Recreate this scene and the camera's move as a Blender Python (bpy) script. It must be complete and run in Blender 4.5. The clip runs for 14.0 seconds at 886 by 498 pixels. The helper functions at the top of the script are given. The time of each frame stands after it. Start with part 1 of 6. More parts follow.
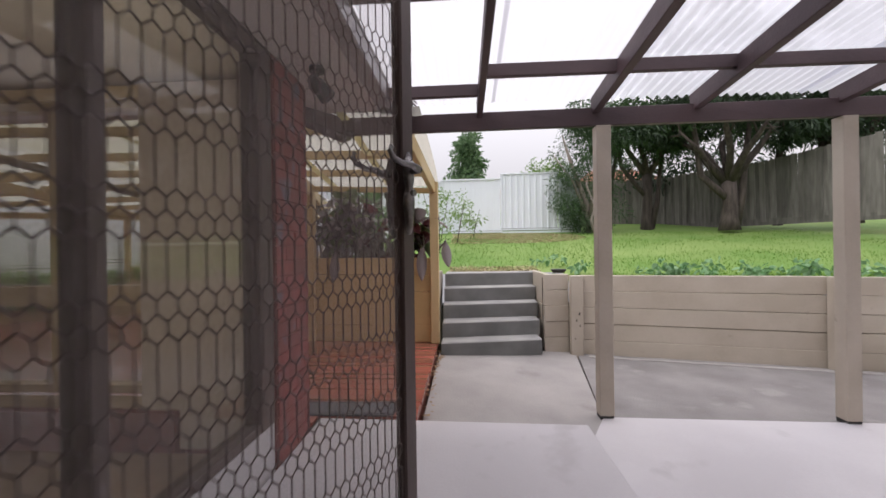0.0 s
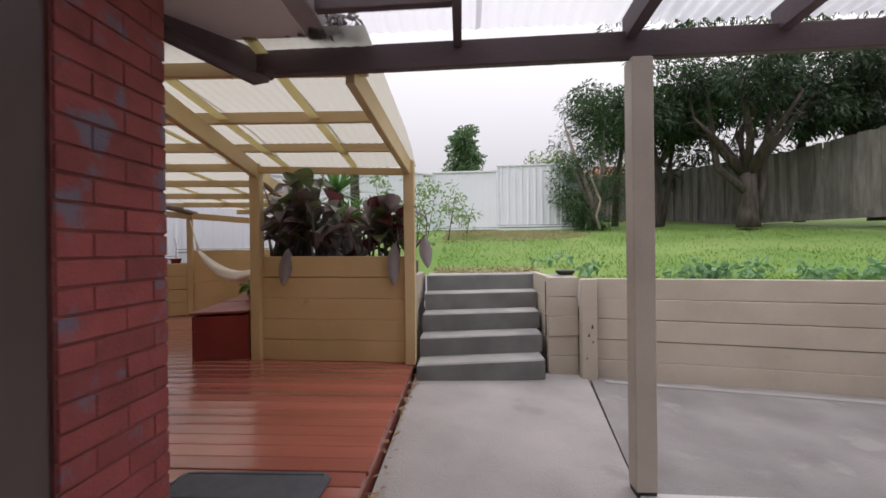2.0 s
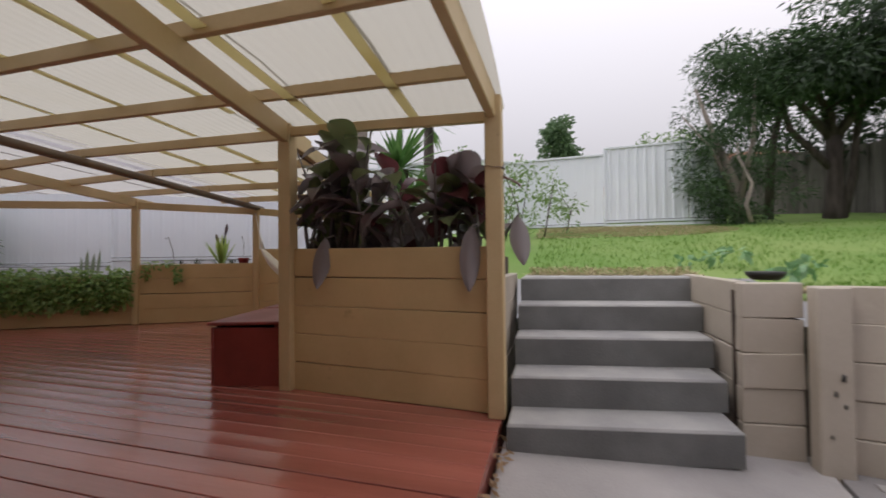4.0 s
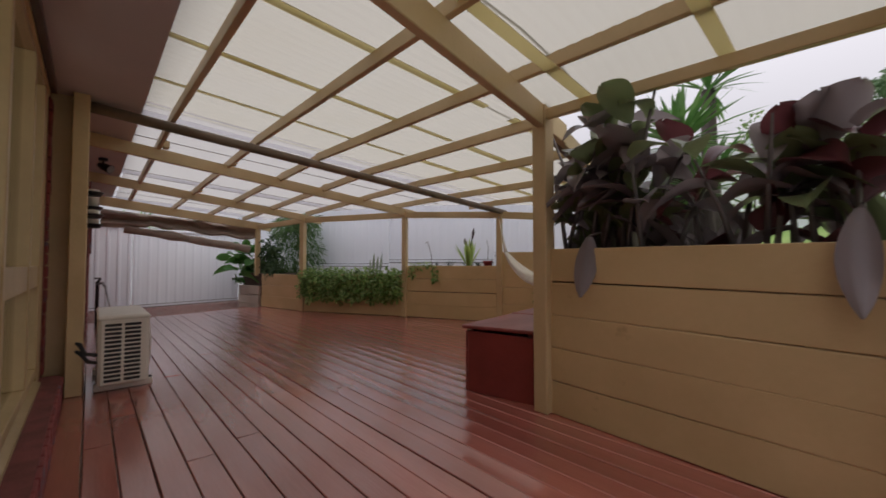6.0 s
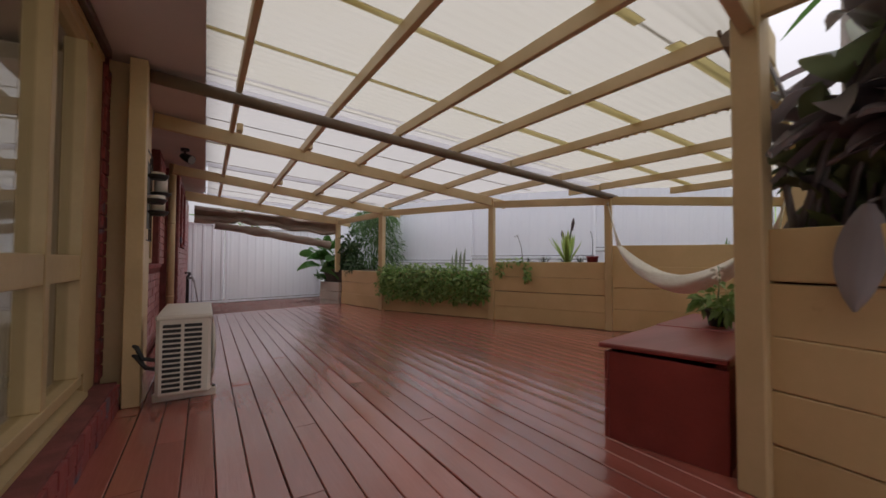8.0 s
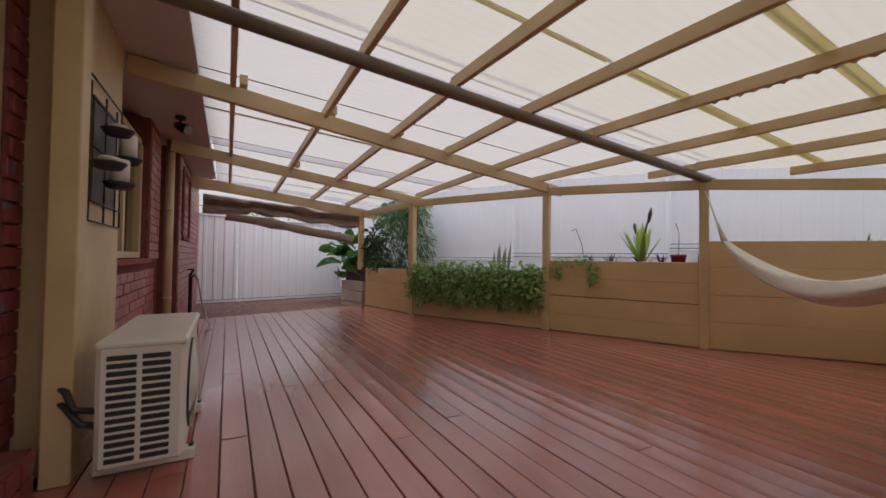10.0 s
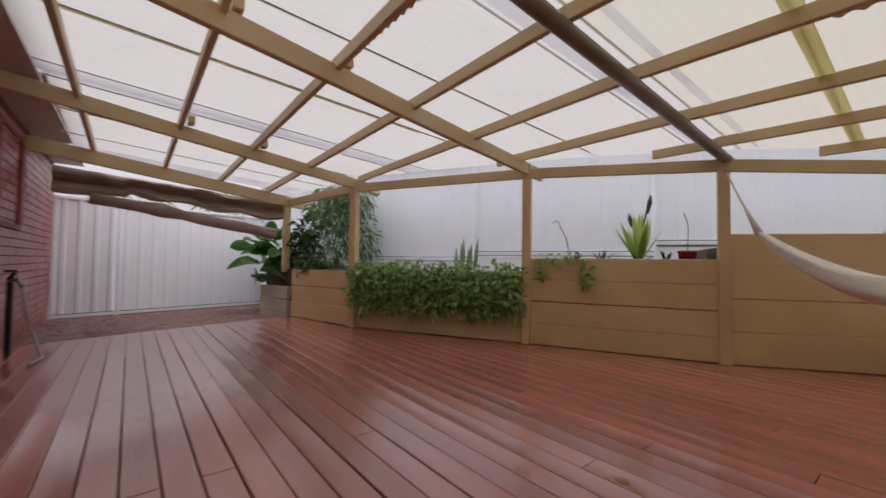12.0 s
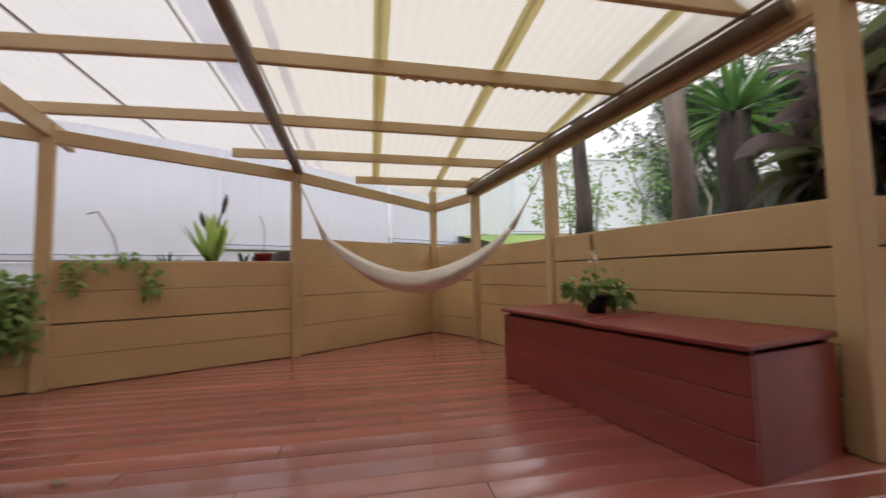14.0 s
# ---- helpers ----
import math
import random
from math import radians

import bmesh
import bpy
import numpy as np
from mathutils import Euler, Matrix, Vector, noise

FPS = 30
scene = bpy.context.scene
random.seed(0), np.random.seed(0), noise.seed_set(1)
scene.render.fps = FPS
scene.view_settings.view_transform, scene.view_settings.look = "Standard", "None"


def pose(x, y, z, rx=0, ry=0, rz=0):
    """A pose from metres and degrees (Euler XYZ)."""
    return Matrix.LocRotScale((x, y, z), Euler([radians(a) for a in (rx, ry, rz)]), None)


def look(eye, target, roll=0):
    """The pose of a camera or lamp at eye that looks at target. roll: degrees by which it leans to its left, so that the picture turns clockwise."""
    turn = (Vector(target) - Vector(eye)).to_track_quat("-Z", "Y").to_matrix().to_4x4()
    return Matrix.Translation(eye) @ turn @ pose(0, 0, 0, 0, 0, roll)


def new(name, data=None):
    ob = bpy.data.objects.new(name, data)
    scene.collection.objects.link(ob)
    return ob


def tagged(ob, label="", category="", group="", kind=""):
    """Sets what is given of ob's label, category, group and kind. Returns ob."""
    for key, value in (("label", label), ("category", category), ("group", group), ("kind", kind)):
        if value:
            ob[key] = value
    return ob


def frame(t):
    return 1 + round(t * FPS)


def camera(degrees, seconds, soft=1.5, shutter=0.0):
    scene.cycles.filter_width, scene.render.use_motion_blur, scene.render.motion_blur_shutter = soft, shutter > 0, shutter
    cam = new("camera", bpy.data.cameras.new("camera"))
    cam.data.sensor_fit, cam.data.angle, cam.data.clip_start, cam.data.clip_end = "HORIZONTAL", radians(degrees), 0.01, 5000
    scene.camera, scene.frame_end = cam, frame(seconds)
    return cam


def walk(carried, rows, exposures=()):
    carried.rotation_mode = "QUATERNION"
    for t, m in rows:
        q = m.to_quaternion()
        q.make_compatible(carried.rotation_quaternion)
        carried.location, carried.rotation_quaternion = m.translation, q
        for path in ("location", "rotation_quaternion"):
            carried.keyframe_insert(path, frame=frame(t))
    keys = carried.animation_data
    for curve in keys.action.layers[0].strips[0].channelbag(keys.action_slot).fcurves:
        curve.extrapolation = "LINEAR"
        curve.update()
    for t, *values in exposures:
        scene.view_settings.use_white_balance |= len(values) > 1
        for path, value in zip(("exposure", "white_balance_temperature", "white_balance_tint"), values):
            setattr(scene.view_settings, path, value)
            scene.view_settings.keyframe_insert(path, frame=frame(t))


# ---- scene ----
cam = camera(96.6, 14.0, 1.6, 0.4)
PATH = [
    (0, (0.066, -2.639, 1.339), (-0.049, -0.642, 1.339), -0.8),
    (0.5, (0.091, -2.379, 1.355), (-0.031, -0.383, 1.352), -0.9),
    (1, (0.135, -2.129, 1.333), (0.010, -0.133, 1.327), -0.9),
    (1.3, (0.160, -1.959, 1.301), (0.040, 0.037, 1.314), -0.8),
    (1.5, (0.186, -1.894, 1.318), (0.071, 0.103, 1.314), -0.9),
    (2, (0.213, -1.611, 1.301), (0.106, 0.386, 1.299), -0.7),
    (2.2, (0.227, -1.501, 1.294), (0.121, 0.496, 1.288), -0.8),
    (4.3, (-0.074, -0.065, 1.169), (-0.786, 1.803, 1.213), -0.5),
    (4.5, (-0.171, -0.001, 1.171), (-1.007, 1.814, 1.209), -0.4),
    (5, (-0.345, 0.092, 1.166), (-1.460, 1.751, 1.219), -0.2),
    (5.5, (-0.386, 0.101, 1.163), (-1.722, 1.588, 1.228), -0.1),
    (6, (-0.419, 0.129, 1.152), (-1.910, 1.461, 1.220), -0),
    (6.5, (-0.604, 0.194, 1.153), (-2.204, 1.394, 1.216), 0.1),
    (7, (-0.781, 0.263, 1.145), (-2.430, 1.395, 1.206), 0.1),
    (7.5, (-0.975, 0.376, 1.116), (-2.657, 1.458, 1.178), 0.1),
    (8, (-1.205, 0.450, 1.108), (-2.919, 1.481, 1.168), 0.2),
    (8.2, (-1.326, 0.444, 1.113), (-3.046, 1.465, 1.171), 0.5),
    (10.3, (-2.442, 0.710, 1.100), (-4.201, 1.661, 1.152), 0.8),
    (10.5, (-2.571, 0.753, 1.096), (-4.328, 1.705, 1.159), 0.9),
    (11, (-2.883, 0.807, 1.081), (-4.626, 1.787, 1.144), 1.1),
    (11.5, (-3.194, 0.903, 1.037), (-4.882, 1.973, 1.105), 1),
    (12, (-3.458, 1.026, 1.035), (-5.026, 2.267, 1.103), 0.8),
    (12.5, (-3.643, 1.091, 0.978), (-4.971, 2.584, 1.080), 0.5),
    (13, (-3.733, 1.134, 0.982), (-4.673, 2.895, 1.090), 0.1),
    (13.5, (-3.853, 1.112, 1.016), (-4.075, 3.097, 1.121), -0.8),
    (14, (-3.940, 1.089, 0.948), (-3.578, 3.053, 1.070), -1.2),
]
EXPOSURES = [(0.0, 0.34), (2.0, 0.16), (4.5, -0.1), (8.0, 0.08), (10.5, 0.27), (12.0, 0.30), (13.5, 0.50), (14.0, 0.60)]
walk(cam, [(t, look(eye, target, roll)) for t, eye, target, roll in PATH], EXPOSURES)

# ---- light: an overcast sky with a broad, weak sun ----
world = bpy.data.worlds.new("overcast_sky")
scene.world = world
world.use_nodes = True
wn, wl = world.node_tree.nodes, world.node_tree.links
sky = wn.new("ShaderNodeTexSky")
sky.sky_type, sky.sun_disc = "NISHITA", False
sky.sun_elevation, sky.sun_rotation = radians(48), radians(60)
sky.air_density, sky.dust_density, sky.ozone_density = 1.0, 6.0, 1.0
veil = wn.new("ShaderNodeMix")
veil.data_type = "RGBA"
veil.inputs["Factor"].default_value = 0.85
veil.inputs["B"].default_value = (9.5, 9.12, 9.75, 1)
wl.new(sky.outputs[0], veil.inputs["A"])
# an overcast sky is about three times as bright overhead as at the horizon
where = wn.new("ShaderNodeTexCoord")
height = wn.new("ShaderNodeSeparateXYZ")
rise = wn.new("ShaderNodeMapRange")
rise.inputs["To Min"].default_value, rise.inputs["To Max"].default_value = 0.30, 1.36
shade = wn.new("ShaderNodeMix")
shade.data_type, shade.blend_type = "RGBA", "MULTIPLY"
shade.inputs["Factor"].default_value = 1.0
wl.new(where.outputs["Generated"], height.inputs[0])
wl.new(height.outputs["Z"], rise.inputs[0])
wl.new(veil.outputs["Result"], shade.inputs["A"])
wl.new(rise.outputs[0], shade.inputs["B"])
wl.new(shade.outputs["Result"], wn["Background"].inputs["Color"])
wn["Background"].inputs["Strength"].default_value = 0.15
sun = new("sun", bpy.data.lights.new("sun", "SUN"))
sun.data.energy, sun.data.angle, sun.data.color = 0.8, radians(25), (1, 0.97, 0.92)
sun.matrix_world = pose(0, 0, 20, 42, 0, -60)
# added fill lamp in the side window's opening, to brighten the room's lining
lamp = new("side_window_fill", bpy.data.lights.new("side_window_fill", "AREA"))
lamp.data.shape, lamp.data.size, lamp.data.size_y, lamp.data.energy = "RECTANGLE", 1.85, 1.65, 10
lamp.data.color = (1.0, 0.95, 0.88)
lamp.matrix_world = look((-1.10, -1.53, 1.40), (-2.0, -1.53, 1.40))

D = 0.168          # top of the deck
CON = 0.0          # patio concrete


# ---- materials ----
def material(name, build):
    m = bpy.data.materials.new(name)
    m.use_nodes = True
    build(m.node_tree, m.node_tree.nodes["Principled BSDF"])
    return m


def surface(name, base, other, rough=0.6, scale=3.0, fine=60.0, bump=0.15, stretch=(1, 1, 1), metal=0.0, spots=None, vary=0.0, spec=0.5, coat=0.0):
    """Paint, timber, stone: two colours mixed by large stains and fine grain, with relief."""
    def build(tree, bsdf):
        n, l = tree.nodes, tree.links
        co = n.new("ShaderNodeTexCoord")
        mp = n.new("ShaderNodeMapping")
        mp.inputs["Scale"].default_value = stretch
        l.new(co.outputs["Object"], mp.inputs[0])
        big, small = n.new("ShaderNodeTexNoise"), n.new("ShaderNodeTexNoise")
        big.inputs["Scale"].default_value, big.inputs["Detail"].default_value = scale, 6
        small.inputs["Scale"].default_value, small.inputs["Detail"].default_value = fine, 4
        for t in (big, small):
            l.new(mp.outputs[0], t.inputs["Vector"])
        mix = n.new("ShaderNodeMix")
        mix.data_type = "RGBA"
        mix.inputs["A"].default_value, mix.inputs["B"].default_value = (*base, 1), (*other, 1)
        add = n.new("ShaderNodeMath")
        add.operation = "MULTIPLY_ADD"
        add.inputs[1].default_value, add.inputs[2].default_value = 0.45, -0.1
        l.new(small.outputs[0], add.inputs[0])
        ramp = n.new("ShaderNodeMapRange")
        ramp.inputs["From Min"].default_value, ramp.inputs["From Max"].default_value = 0.35, 0.68
        l.new(big.outputs[0], ramp.inputs[0])
        tot = n.new("ShaderNodeMath")
        tot.operation, tot.use_clamp = "ADD", True
        l.new(add.outputs[0], tot.inputs[0])
        l.new(ramp.outputs[0], tot.inputs[1])
        l.new(tot.outputs[0], mix.inputs["Factor"])
        colour = mix.outputs["Result"]
        if vary:
            info = n.new("ShaderNodeObjectInfo")
            hsv = n.new("ShaderNodeHueSaturation")
            mr = n.new("ShaderNodeMapRange")
            mr.inputs["To Min"].default_value, mr.inputs["To Max"].default_value = 1 - vary, 1 + vary
            l.new(info.outputs["Random"], mr.inputs[0])
            l.new(mr.outputs[0], hsv.inputs["Value"])
            l.new(colour, hsv.inputs["Color"])
            colour = hsv.outputs[0]
        if spots:
            sp = n.new("ShaderNodeTexNoise")
            sp.inputs["Scale"].default_value = spots[1]
            sp.inputs["Detail"].default_value = 5
            l.new(co.outputs["Object"], sp.inputs["Vector"])
            sr = n.new("ShaderNodeMapRange")
            sr.inputs["From Min"].default_value, sr.inputs["From Max"].default_value = spots[2], spots[2] + 0.08
            sr.inputs["To Max"].default_value = spots[3]
            l.new(sp.outputs[0], sr.inputs[0])
            m2 = n.new("ShaderNodeMix")
            m2.data_type = "RGBA"
            m2.inputs["B"].default_value = (*spots[0], 1)
            l.new(sr.outputs[0], m2.inputs["Factor"])
            l.new(colour, m2.inputs["A"])
            colour = m2.outputs["Result"]
        l.new(colour, bsdf.inputs["Base Color"])
        rr = n.new("ShaderNodeMapRange")
        rr.inputs["To Min"].default_value, rr.inputs["To Max"].default_value = max(rough - 0.1, 0.03), min(rough + 0.12, 1)
        l.new(big.outputs[0], rr.inputs[0])
        l.new(rr.outputs[0], bsdf.inputs["Roughness"])
        bsdf.inputs["Metallic"].default_value = metal
        bsdf.inputs["Specular IOR Level"].default_value = spec
        bsdf.inputs["Coat Weight"].default_value, bsdf.inputs["Coat Roughness"].default_value = coat, 0.16
        bp = n.new("ShaderNodeBump")
        bp.inputs["Strength"].default_value, bp.inputs["Distance"].default_value = bump, 0.01
        l.new(small.outputs[0], bp.inputs["Height"])
        l.new(bp.outputs[0], bsdf.inputs["Normal"])
    return material(name, build)


def leafy(name, a, b, rough=0.45, translucent=0.3):
    """Leaves: colour varied from leaf to leaf, some light through them."""
    def build(tree, bsdf):
        n, l = tree.nodes, tree.links
        geo = n.new("ShaderNodeNewGeometry")
        mix = n.new("ShaderNodeMix")
        mix.data_type = "RGBA"
        mix.inputs["A"].default_value, mix.inputs["B"].default_value = (*a, 1), (*b, 1)
        l.new(geo.outputs["Random Per Island"], mix.inputs["Factor"])
        l.new(mix.outputs["Result"], bsdf.inputs["Base Color"])
        bsdf.inputs["Roughness"].default_value = rough
        tr = n.new("ShaderNodeBsdfTranslucent")
        l.new(mix.outputs["Result"], tr.inputs["Color"])
        sh = n.new("ShaderNodeMixShader")
        sh.inputs[0].default_value = translucent
        l.new(bsdf.outputs[0], sh.inputs[1])
        l.new(tr.outputs[0], sh.inputs[2])
        l.new(sh.outputs[0], n["Material Output"].inputs["Surface"])
    return material(name, build)


def sheet(name, colour, clear, gloss=0.06, stain=(0.5, 0.45, 0.3), grime=0.22):
    """Roofing sheet: light scattered through it, some straight through, with grime."""
    def build(tree, bsdf):
        n, l = tree.nodes, tree.links
        co = n.new("ShaderNodeTexCoord")
        ns = n.new("ShaderNodeTexNoise")
        ns.inputs["Scale"].default_value, ns.inputs["Detail"].default_value = 1.6, 8
        l.new(co.outputs["Object"], ns.inputs["Vector"])
        mr = n.new("ShaderNodeMapRange")
        mr.inputs["From Min"].default_value, mr.inputs["From Max"].default_value = 0.5, 0.8
        mr.inputs["To Max"].default_value = grime
        l.new(ns.outputs[0], mr.inputs[0])
        mix = n.new("ShaderNodeMix")
        mix.data_type = "RGBA"
        mix.inputs["A"].default_value, mix.inputs["B"].default_value = (*colour, 1), (*stain, 1)
        l.new(mr.outputs[0], mix.inputs["Factor"])
        tl, tp, gl = n.new("ShaderNodeBsdfTranslucent"), n.new("ShaderNodeBsdfTransparent"), n.new("ShaderNodeBsdfGlossy")
        l.new(mix.outputs["Result"], tl.inputs["Color"])
        l.new(mix.outputs["Result"], tp.inputs["Color"])
        gl.inputs["Roughness"].default_value = 0.2
        a, b = n.new("ShaderNodeMixShader"), n.new("ShaderNodeMixShader")
        a.inputs[0].default_value, b.inputs[0].default_value = clear, gloss
        l.new(tl.outputs[0], a.inputs[1])
        l.new(tp.outputs[0], a.inputs[2])
        l.new(a.outputs[0], b.inputs[1])
        l.new(gl.outputs[0], b.inputs[2])
        l.new(b.outputs[0], n["Material Output"].inputs["Surface"])
        n.remove(bsdf)
    return material(name, build)


def glass(name, tint=(1, 1, 1), gloss=0.35):
    def build(tree, bsdf):
        n, l = tree.nodes, tree.links
        tp, gl = n.new("ShaderNodeBsdfTransparent"), n.new("ShaderNodeBsdfGlossy")
        tp.inputs["Color"].default_value = (*tint, 1)
        gl.inputs["Roughness"].default_value = 0.01
        lw, fr = n.new("ShaderNodeLayerWeight"), n.new("ShaderNodeMath")
        lw.inputs["Blend"].default_value = 0.5
        fr.operation, fr.inputs[1].default_value = "POWER", 4.5
        l.new(lw.outputs["Facing"], fr.inputs[0])
        ml = n.new("ShaderNodeMath")
        ml.operation, ml.use_clamp = "MULTIPLY_ADD", True
        ml.inputs[1].default_value, ml.inputs[2].default_value = 0.9, 0.04 + gloss * 0.02
        l.new(fr.outputs[0], ml.inputs[0])
        mx = n.new("ShaderNodeMixShader")
        l.new(ml.outputs[0], mx.inputs[0])
        l.new(tp.outputs[0], mx.inputs[1])
        l.new(gl.outputs[0], mx.inputs[2])
        l.new(mx.outputs[0], n["Material Output"].inputs["Surface"])
        n.remove(bsdf)
    return material(name, build)


TAN = surface("tan_paint", (0.63, 0.475, 0.26), (0.54, 0.40, 0.21), 0.5, 2.0, 45, 0.12, spots=((0.2, 0.14, 0.08), 9, 0.72, 0.5))
CREAM = surface("cream_paint", (0.68, 0.53, 0.30), (0.58, 0.44, 0.24), 0.45, 2.5, 40, 0.08)
GREIGE = surface("greige_paint", (0.52, 0.462, 0.39), (0.43, 0.374, 0.305), 0.6, 2.0, 40, 0.15, spots=((0.25, 0.2, 0.16), 7, 0.7, 0.5))
WALLTAN = surface("wall_tan_paint", (0.66, 0.485, 0.25), (0.56, 0.405, 0.20), 0.5, 1.6, 30, 0.15, spots=((0.28, 0.18, 0.09), 6, 0.7, 0.4))
DECK = surface("deck_stain", (0.45, 0.140, 0.106), (0.32, 0.092, 0.070), 0.20, 1.4, 30, 0.10, stretch=(0.25, 2.5, 1), vary=0.12, spec=0.9, coat=0.72)
BENCH = surface("bench_stain", (0.28, 0.052, 0.042), (0.19, 0.034, 0.028), 0.34, 1.5, 30, 0.15, stretch=(2, 0.3, 2), vary=0.08, spec=0.55)
BROWN = surface("brown_paint", (0.11, 0.072, 0.078), (0.075, 0.05, 0.056), 0.55, 3.0, 60, 0.2, stretch=(0.5, 1, 1))
DOORBROWN = surface("door_powdercoat", (0.09, 0.062, 0.058), (0.075, 0.052, 0.048), 0.4, 3, 80, 0.05)
CONCRETE = surface("concrete", (0.43, 0.405, 0.39), (0.34, 0.32, 0.31), 0.85, 1.6, 60, 0.5, spots=((0.24, 0.22, 0.21), 2.1, 0.60, 0.4))
PATIO = surface("patio_concrete", (0.315, 0.297, 0.292), (0.225, 0.21, 0.208), 0.85, 1.8, 60, 0.7, spots=((0.40, 0.38, 0.37), 3.0, 0.60, 0.45))
PORCH = surface("porch_concrete", (0.66, 0.64, 0.66), (0.56, 0.54, 0.56), 0.7, 0.9, 60, 0.14, spots=((0.44, 0.42, 0.43), 2.3, 0.62, 0.5))
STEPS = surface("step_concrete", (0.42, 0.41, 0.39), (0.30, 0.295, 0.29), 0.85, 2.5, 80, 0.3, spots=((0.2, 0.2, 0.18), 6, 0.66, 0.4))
# step concrete darkened: the shade on the risers is put into the colour
SHADEDRISER = surface("shaded_riser", (0.21, 0.21, 0.205), (0.15, 0.15, 0.145), 0.85, 3.5, 80, 0.3)
BRICK = surface("red_brick", (0.29, 0.060, 0.057), (0.215, 0.046, 0.046), 0.7, 7, 90, 0.4, vary=0.15, spots=((0.13, 0.14, 0.19), 6.0, 0.57, 0.75))
MORTAR = surface("mortar", (0.25, 0.075, 0.07), (0.17, 0.055, 0.05), 0.95, 10, 90, 0.4)
# lighter copy of the red brick: light caught by these walls is in the colour
LITBRICK = surface("lit_brick", (0.44, 0.15, 0.14), (0.33, 0.10, 0.095), 0.36, 4, 70, 0.3, vary=0.12, spots=((0.24, 0.08, 0.08), 7, 0.64, 0.5), spec=0.6)
# cream paint darkened: the shade on the window frames is put into the colour
SHADEDCREAM = surface("shaded_cream_paint", (0.50, 0.375, 0.20), (0.42, 0.31, 0.16), 0.45, 2.5, 40, 0.08)
SOFFIT = surface("soffit_board", (0.62, 0.56, 0.53), (0.55, 0.49, 0.46), 0.7, 1.2, 50, 0.05)
FENCE = surface("steel_fence", (0.82, 0.85, 0.90), (0.76, 0.79, 0.85), 0.45, 0.8, 30, 0.04)
PALING = surface("weathered_palings", (0.20, 0.185, 0.17), (0.125, 0.115, 0.105), 0.9, 4, 40, 0.5, stretch=(3, 3, 0.4), vary=0.25)
BARK = surface("bark", (0.098, 0.078, 0.068), (0.046, 0.036, 0.031), 0.95, 6, 30, 0.8, stretch=(2, 2, 0.5))
PALEBARK = surface("pale_bark", (0.34, 0.29, 0.25), (0.2, 0.17, 0.15), 0.9, 5, 30, 0.6, stretch=(2, 2, 0.6))
LAWN = surface("lawn", (0.105, 0.215, 0.03), (0.20, 0.285, 0.075), 0.95, 0.55, 25, 0.6)
SOIL = surface("soil", (0.09, 0.06, 0.045), (0.05, 0.035, 0.028), 0.95, 5, 50, 0.6)
MULCH = surface("bark_mulch", (0.22, 0.115, 0.10), (0.30, 0.23, 0.21), 0.95, 8, 40, 0.5)
CHIP = surface("mulch_chip", (0.38, 0.20, 0.17), (0.17, 0.085, 0.075), 0.9, 20, 90, 0.3, vary=0.3)
WHITE = surface("white_enamel", (0.78, 0.75, 0.68), (0.72, 0.68, 0.61), 0.35, 2, 60, 0.03)
DARK = surface("dark_plastic", (0.02, 0.02, 0.022), (0.03, 0.03, 0.03), 0.5, 5, 60, 0.05)
GREYMETAL = surface("grey_metal", (0.42, 0.42, 0.43), (0.34, 0.34, 0.35), 0.35, 4, 60, 0.05, metal=0.9)
PEWTER = surface("pewter", (0.34, 0.32, 0.32), (0.16, 0.15, 0.15), 0.3, 30, 90, 0.3, metal=0.9)
GALV = surface("galvanised_gutter", (0.45, 0.44, 0.45), (0.33, 0.31, 0.32), 0.4, 3, 40, 0.05, metal=0.5)
MATGREY = surface("rubber_mat", (0.095, 0.10, 0.115), (0.07, 0.075, 0.085), 0.8, 8, 120, 0.4)
ROPE = surface("hammock_cotton", (0.90, 0.87, 0.78), (0.80, 0.75, 0.65), 0.95, 12, 120, 0.5, stretch=(1, 6, 6))
TERRA = surface("red_pot", (0.35, 0.035, 0.04), (0.28, 0.03, 0.035), 0.4, 5, 60, 0.05)
INWALL = surface("room_wall", (0.70, 0.62, 0.50), (0.64, 0.56, 0.45), 0.8, 2, 50, 0.05)
LINING = surface("room_lining", (0.54, 0.455, 0.38), (0.47, 0.39, 0.32), 0.55, 2, 50, 0.05)
STRAW = leafy("straw", (0.42, 0.36, 0.20), (0.55, 0.47, 0.30), 0.8, 0.3)
INFLOOR = surface("room_floor", (0.30, 0.21, 0.13), (0.22, 0.15, 0.09), 0.5, 3, 40, 0.1)
BAMBOO = surface("rolled_blind", (0.42, 0.34, 0.28), (0.28, 0.22, 0.175), 0.85, 8, 60, 0.4, stretch=(1, 0.4, 1))
ROOFTILE = surface("terracotta_roof", (0.36, 0.16, 0.10), (0.28, 0.12, 0.08), 0.85, 6, 40, 0.4)
POLY = sheet("cream_roofing", (0.37, 0.355, 0.31), 0.02, 0.05, (0.34, 0.31, 0.22), 0.15)
POLYWHITE = sheet("white_roofing", (0.375, 0.365, 0.35), 0.03, 0.05, (0.27, 0.26, 0.26), 0.22)
POLYSMOKE = sheet("smoky_roofing", (0.86, 0.86, 0.93), 0.30, 0.08, (0.60, 0.60, 0.70), 0.8)
POLYCLEAR = sheet("clear_roofing", (0.66, 0.67, 0.71), 0.30, 0.10, (0.45, 0.43, 0.42))
POLYMILK = sheet("milky_roofing", (0.64, 0.635, 0.66), 0.16, 0.08, (0.50, 0.48, 0.48), 0.25)
POLYLAP = sheet("yellowed_roofing", (0.80, 0.74, 0.52), 0.04, 0.05, (0.60, 0.50, 0.24), 0.7)
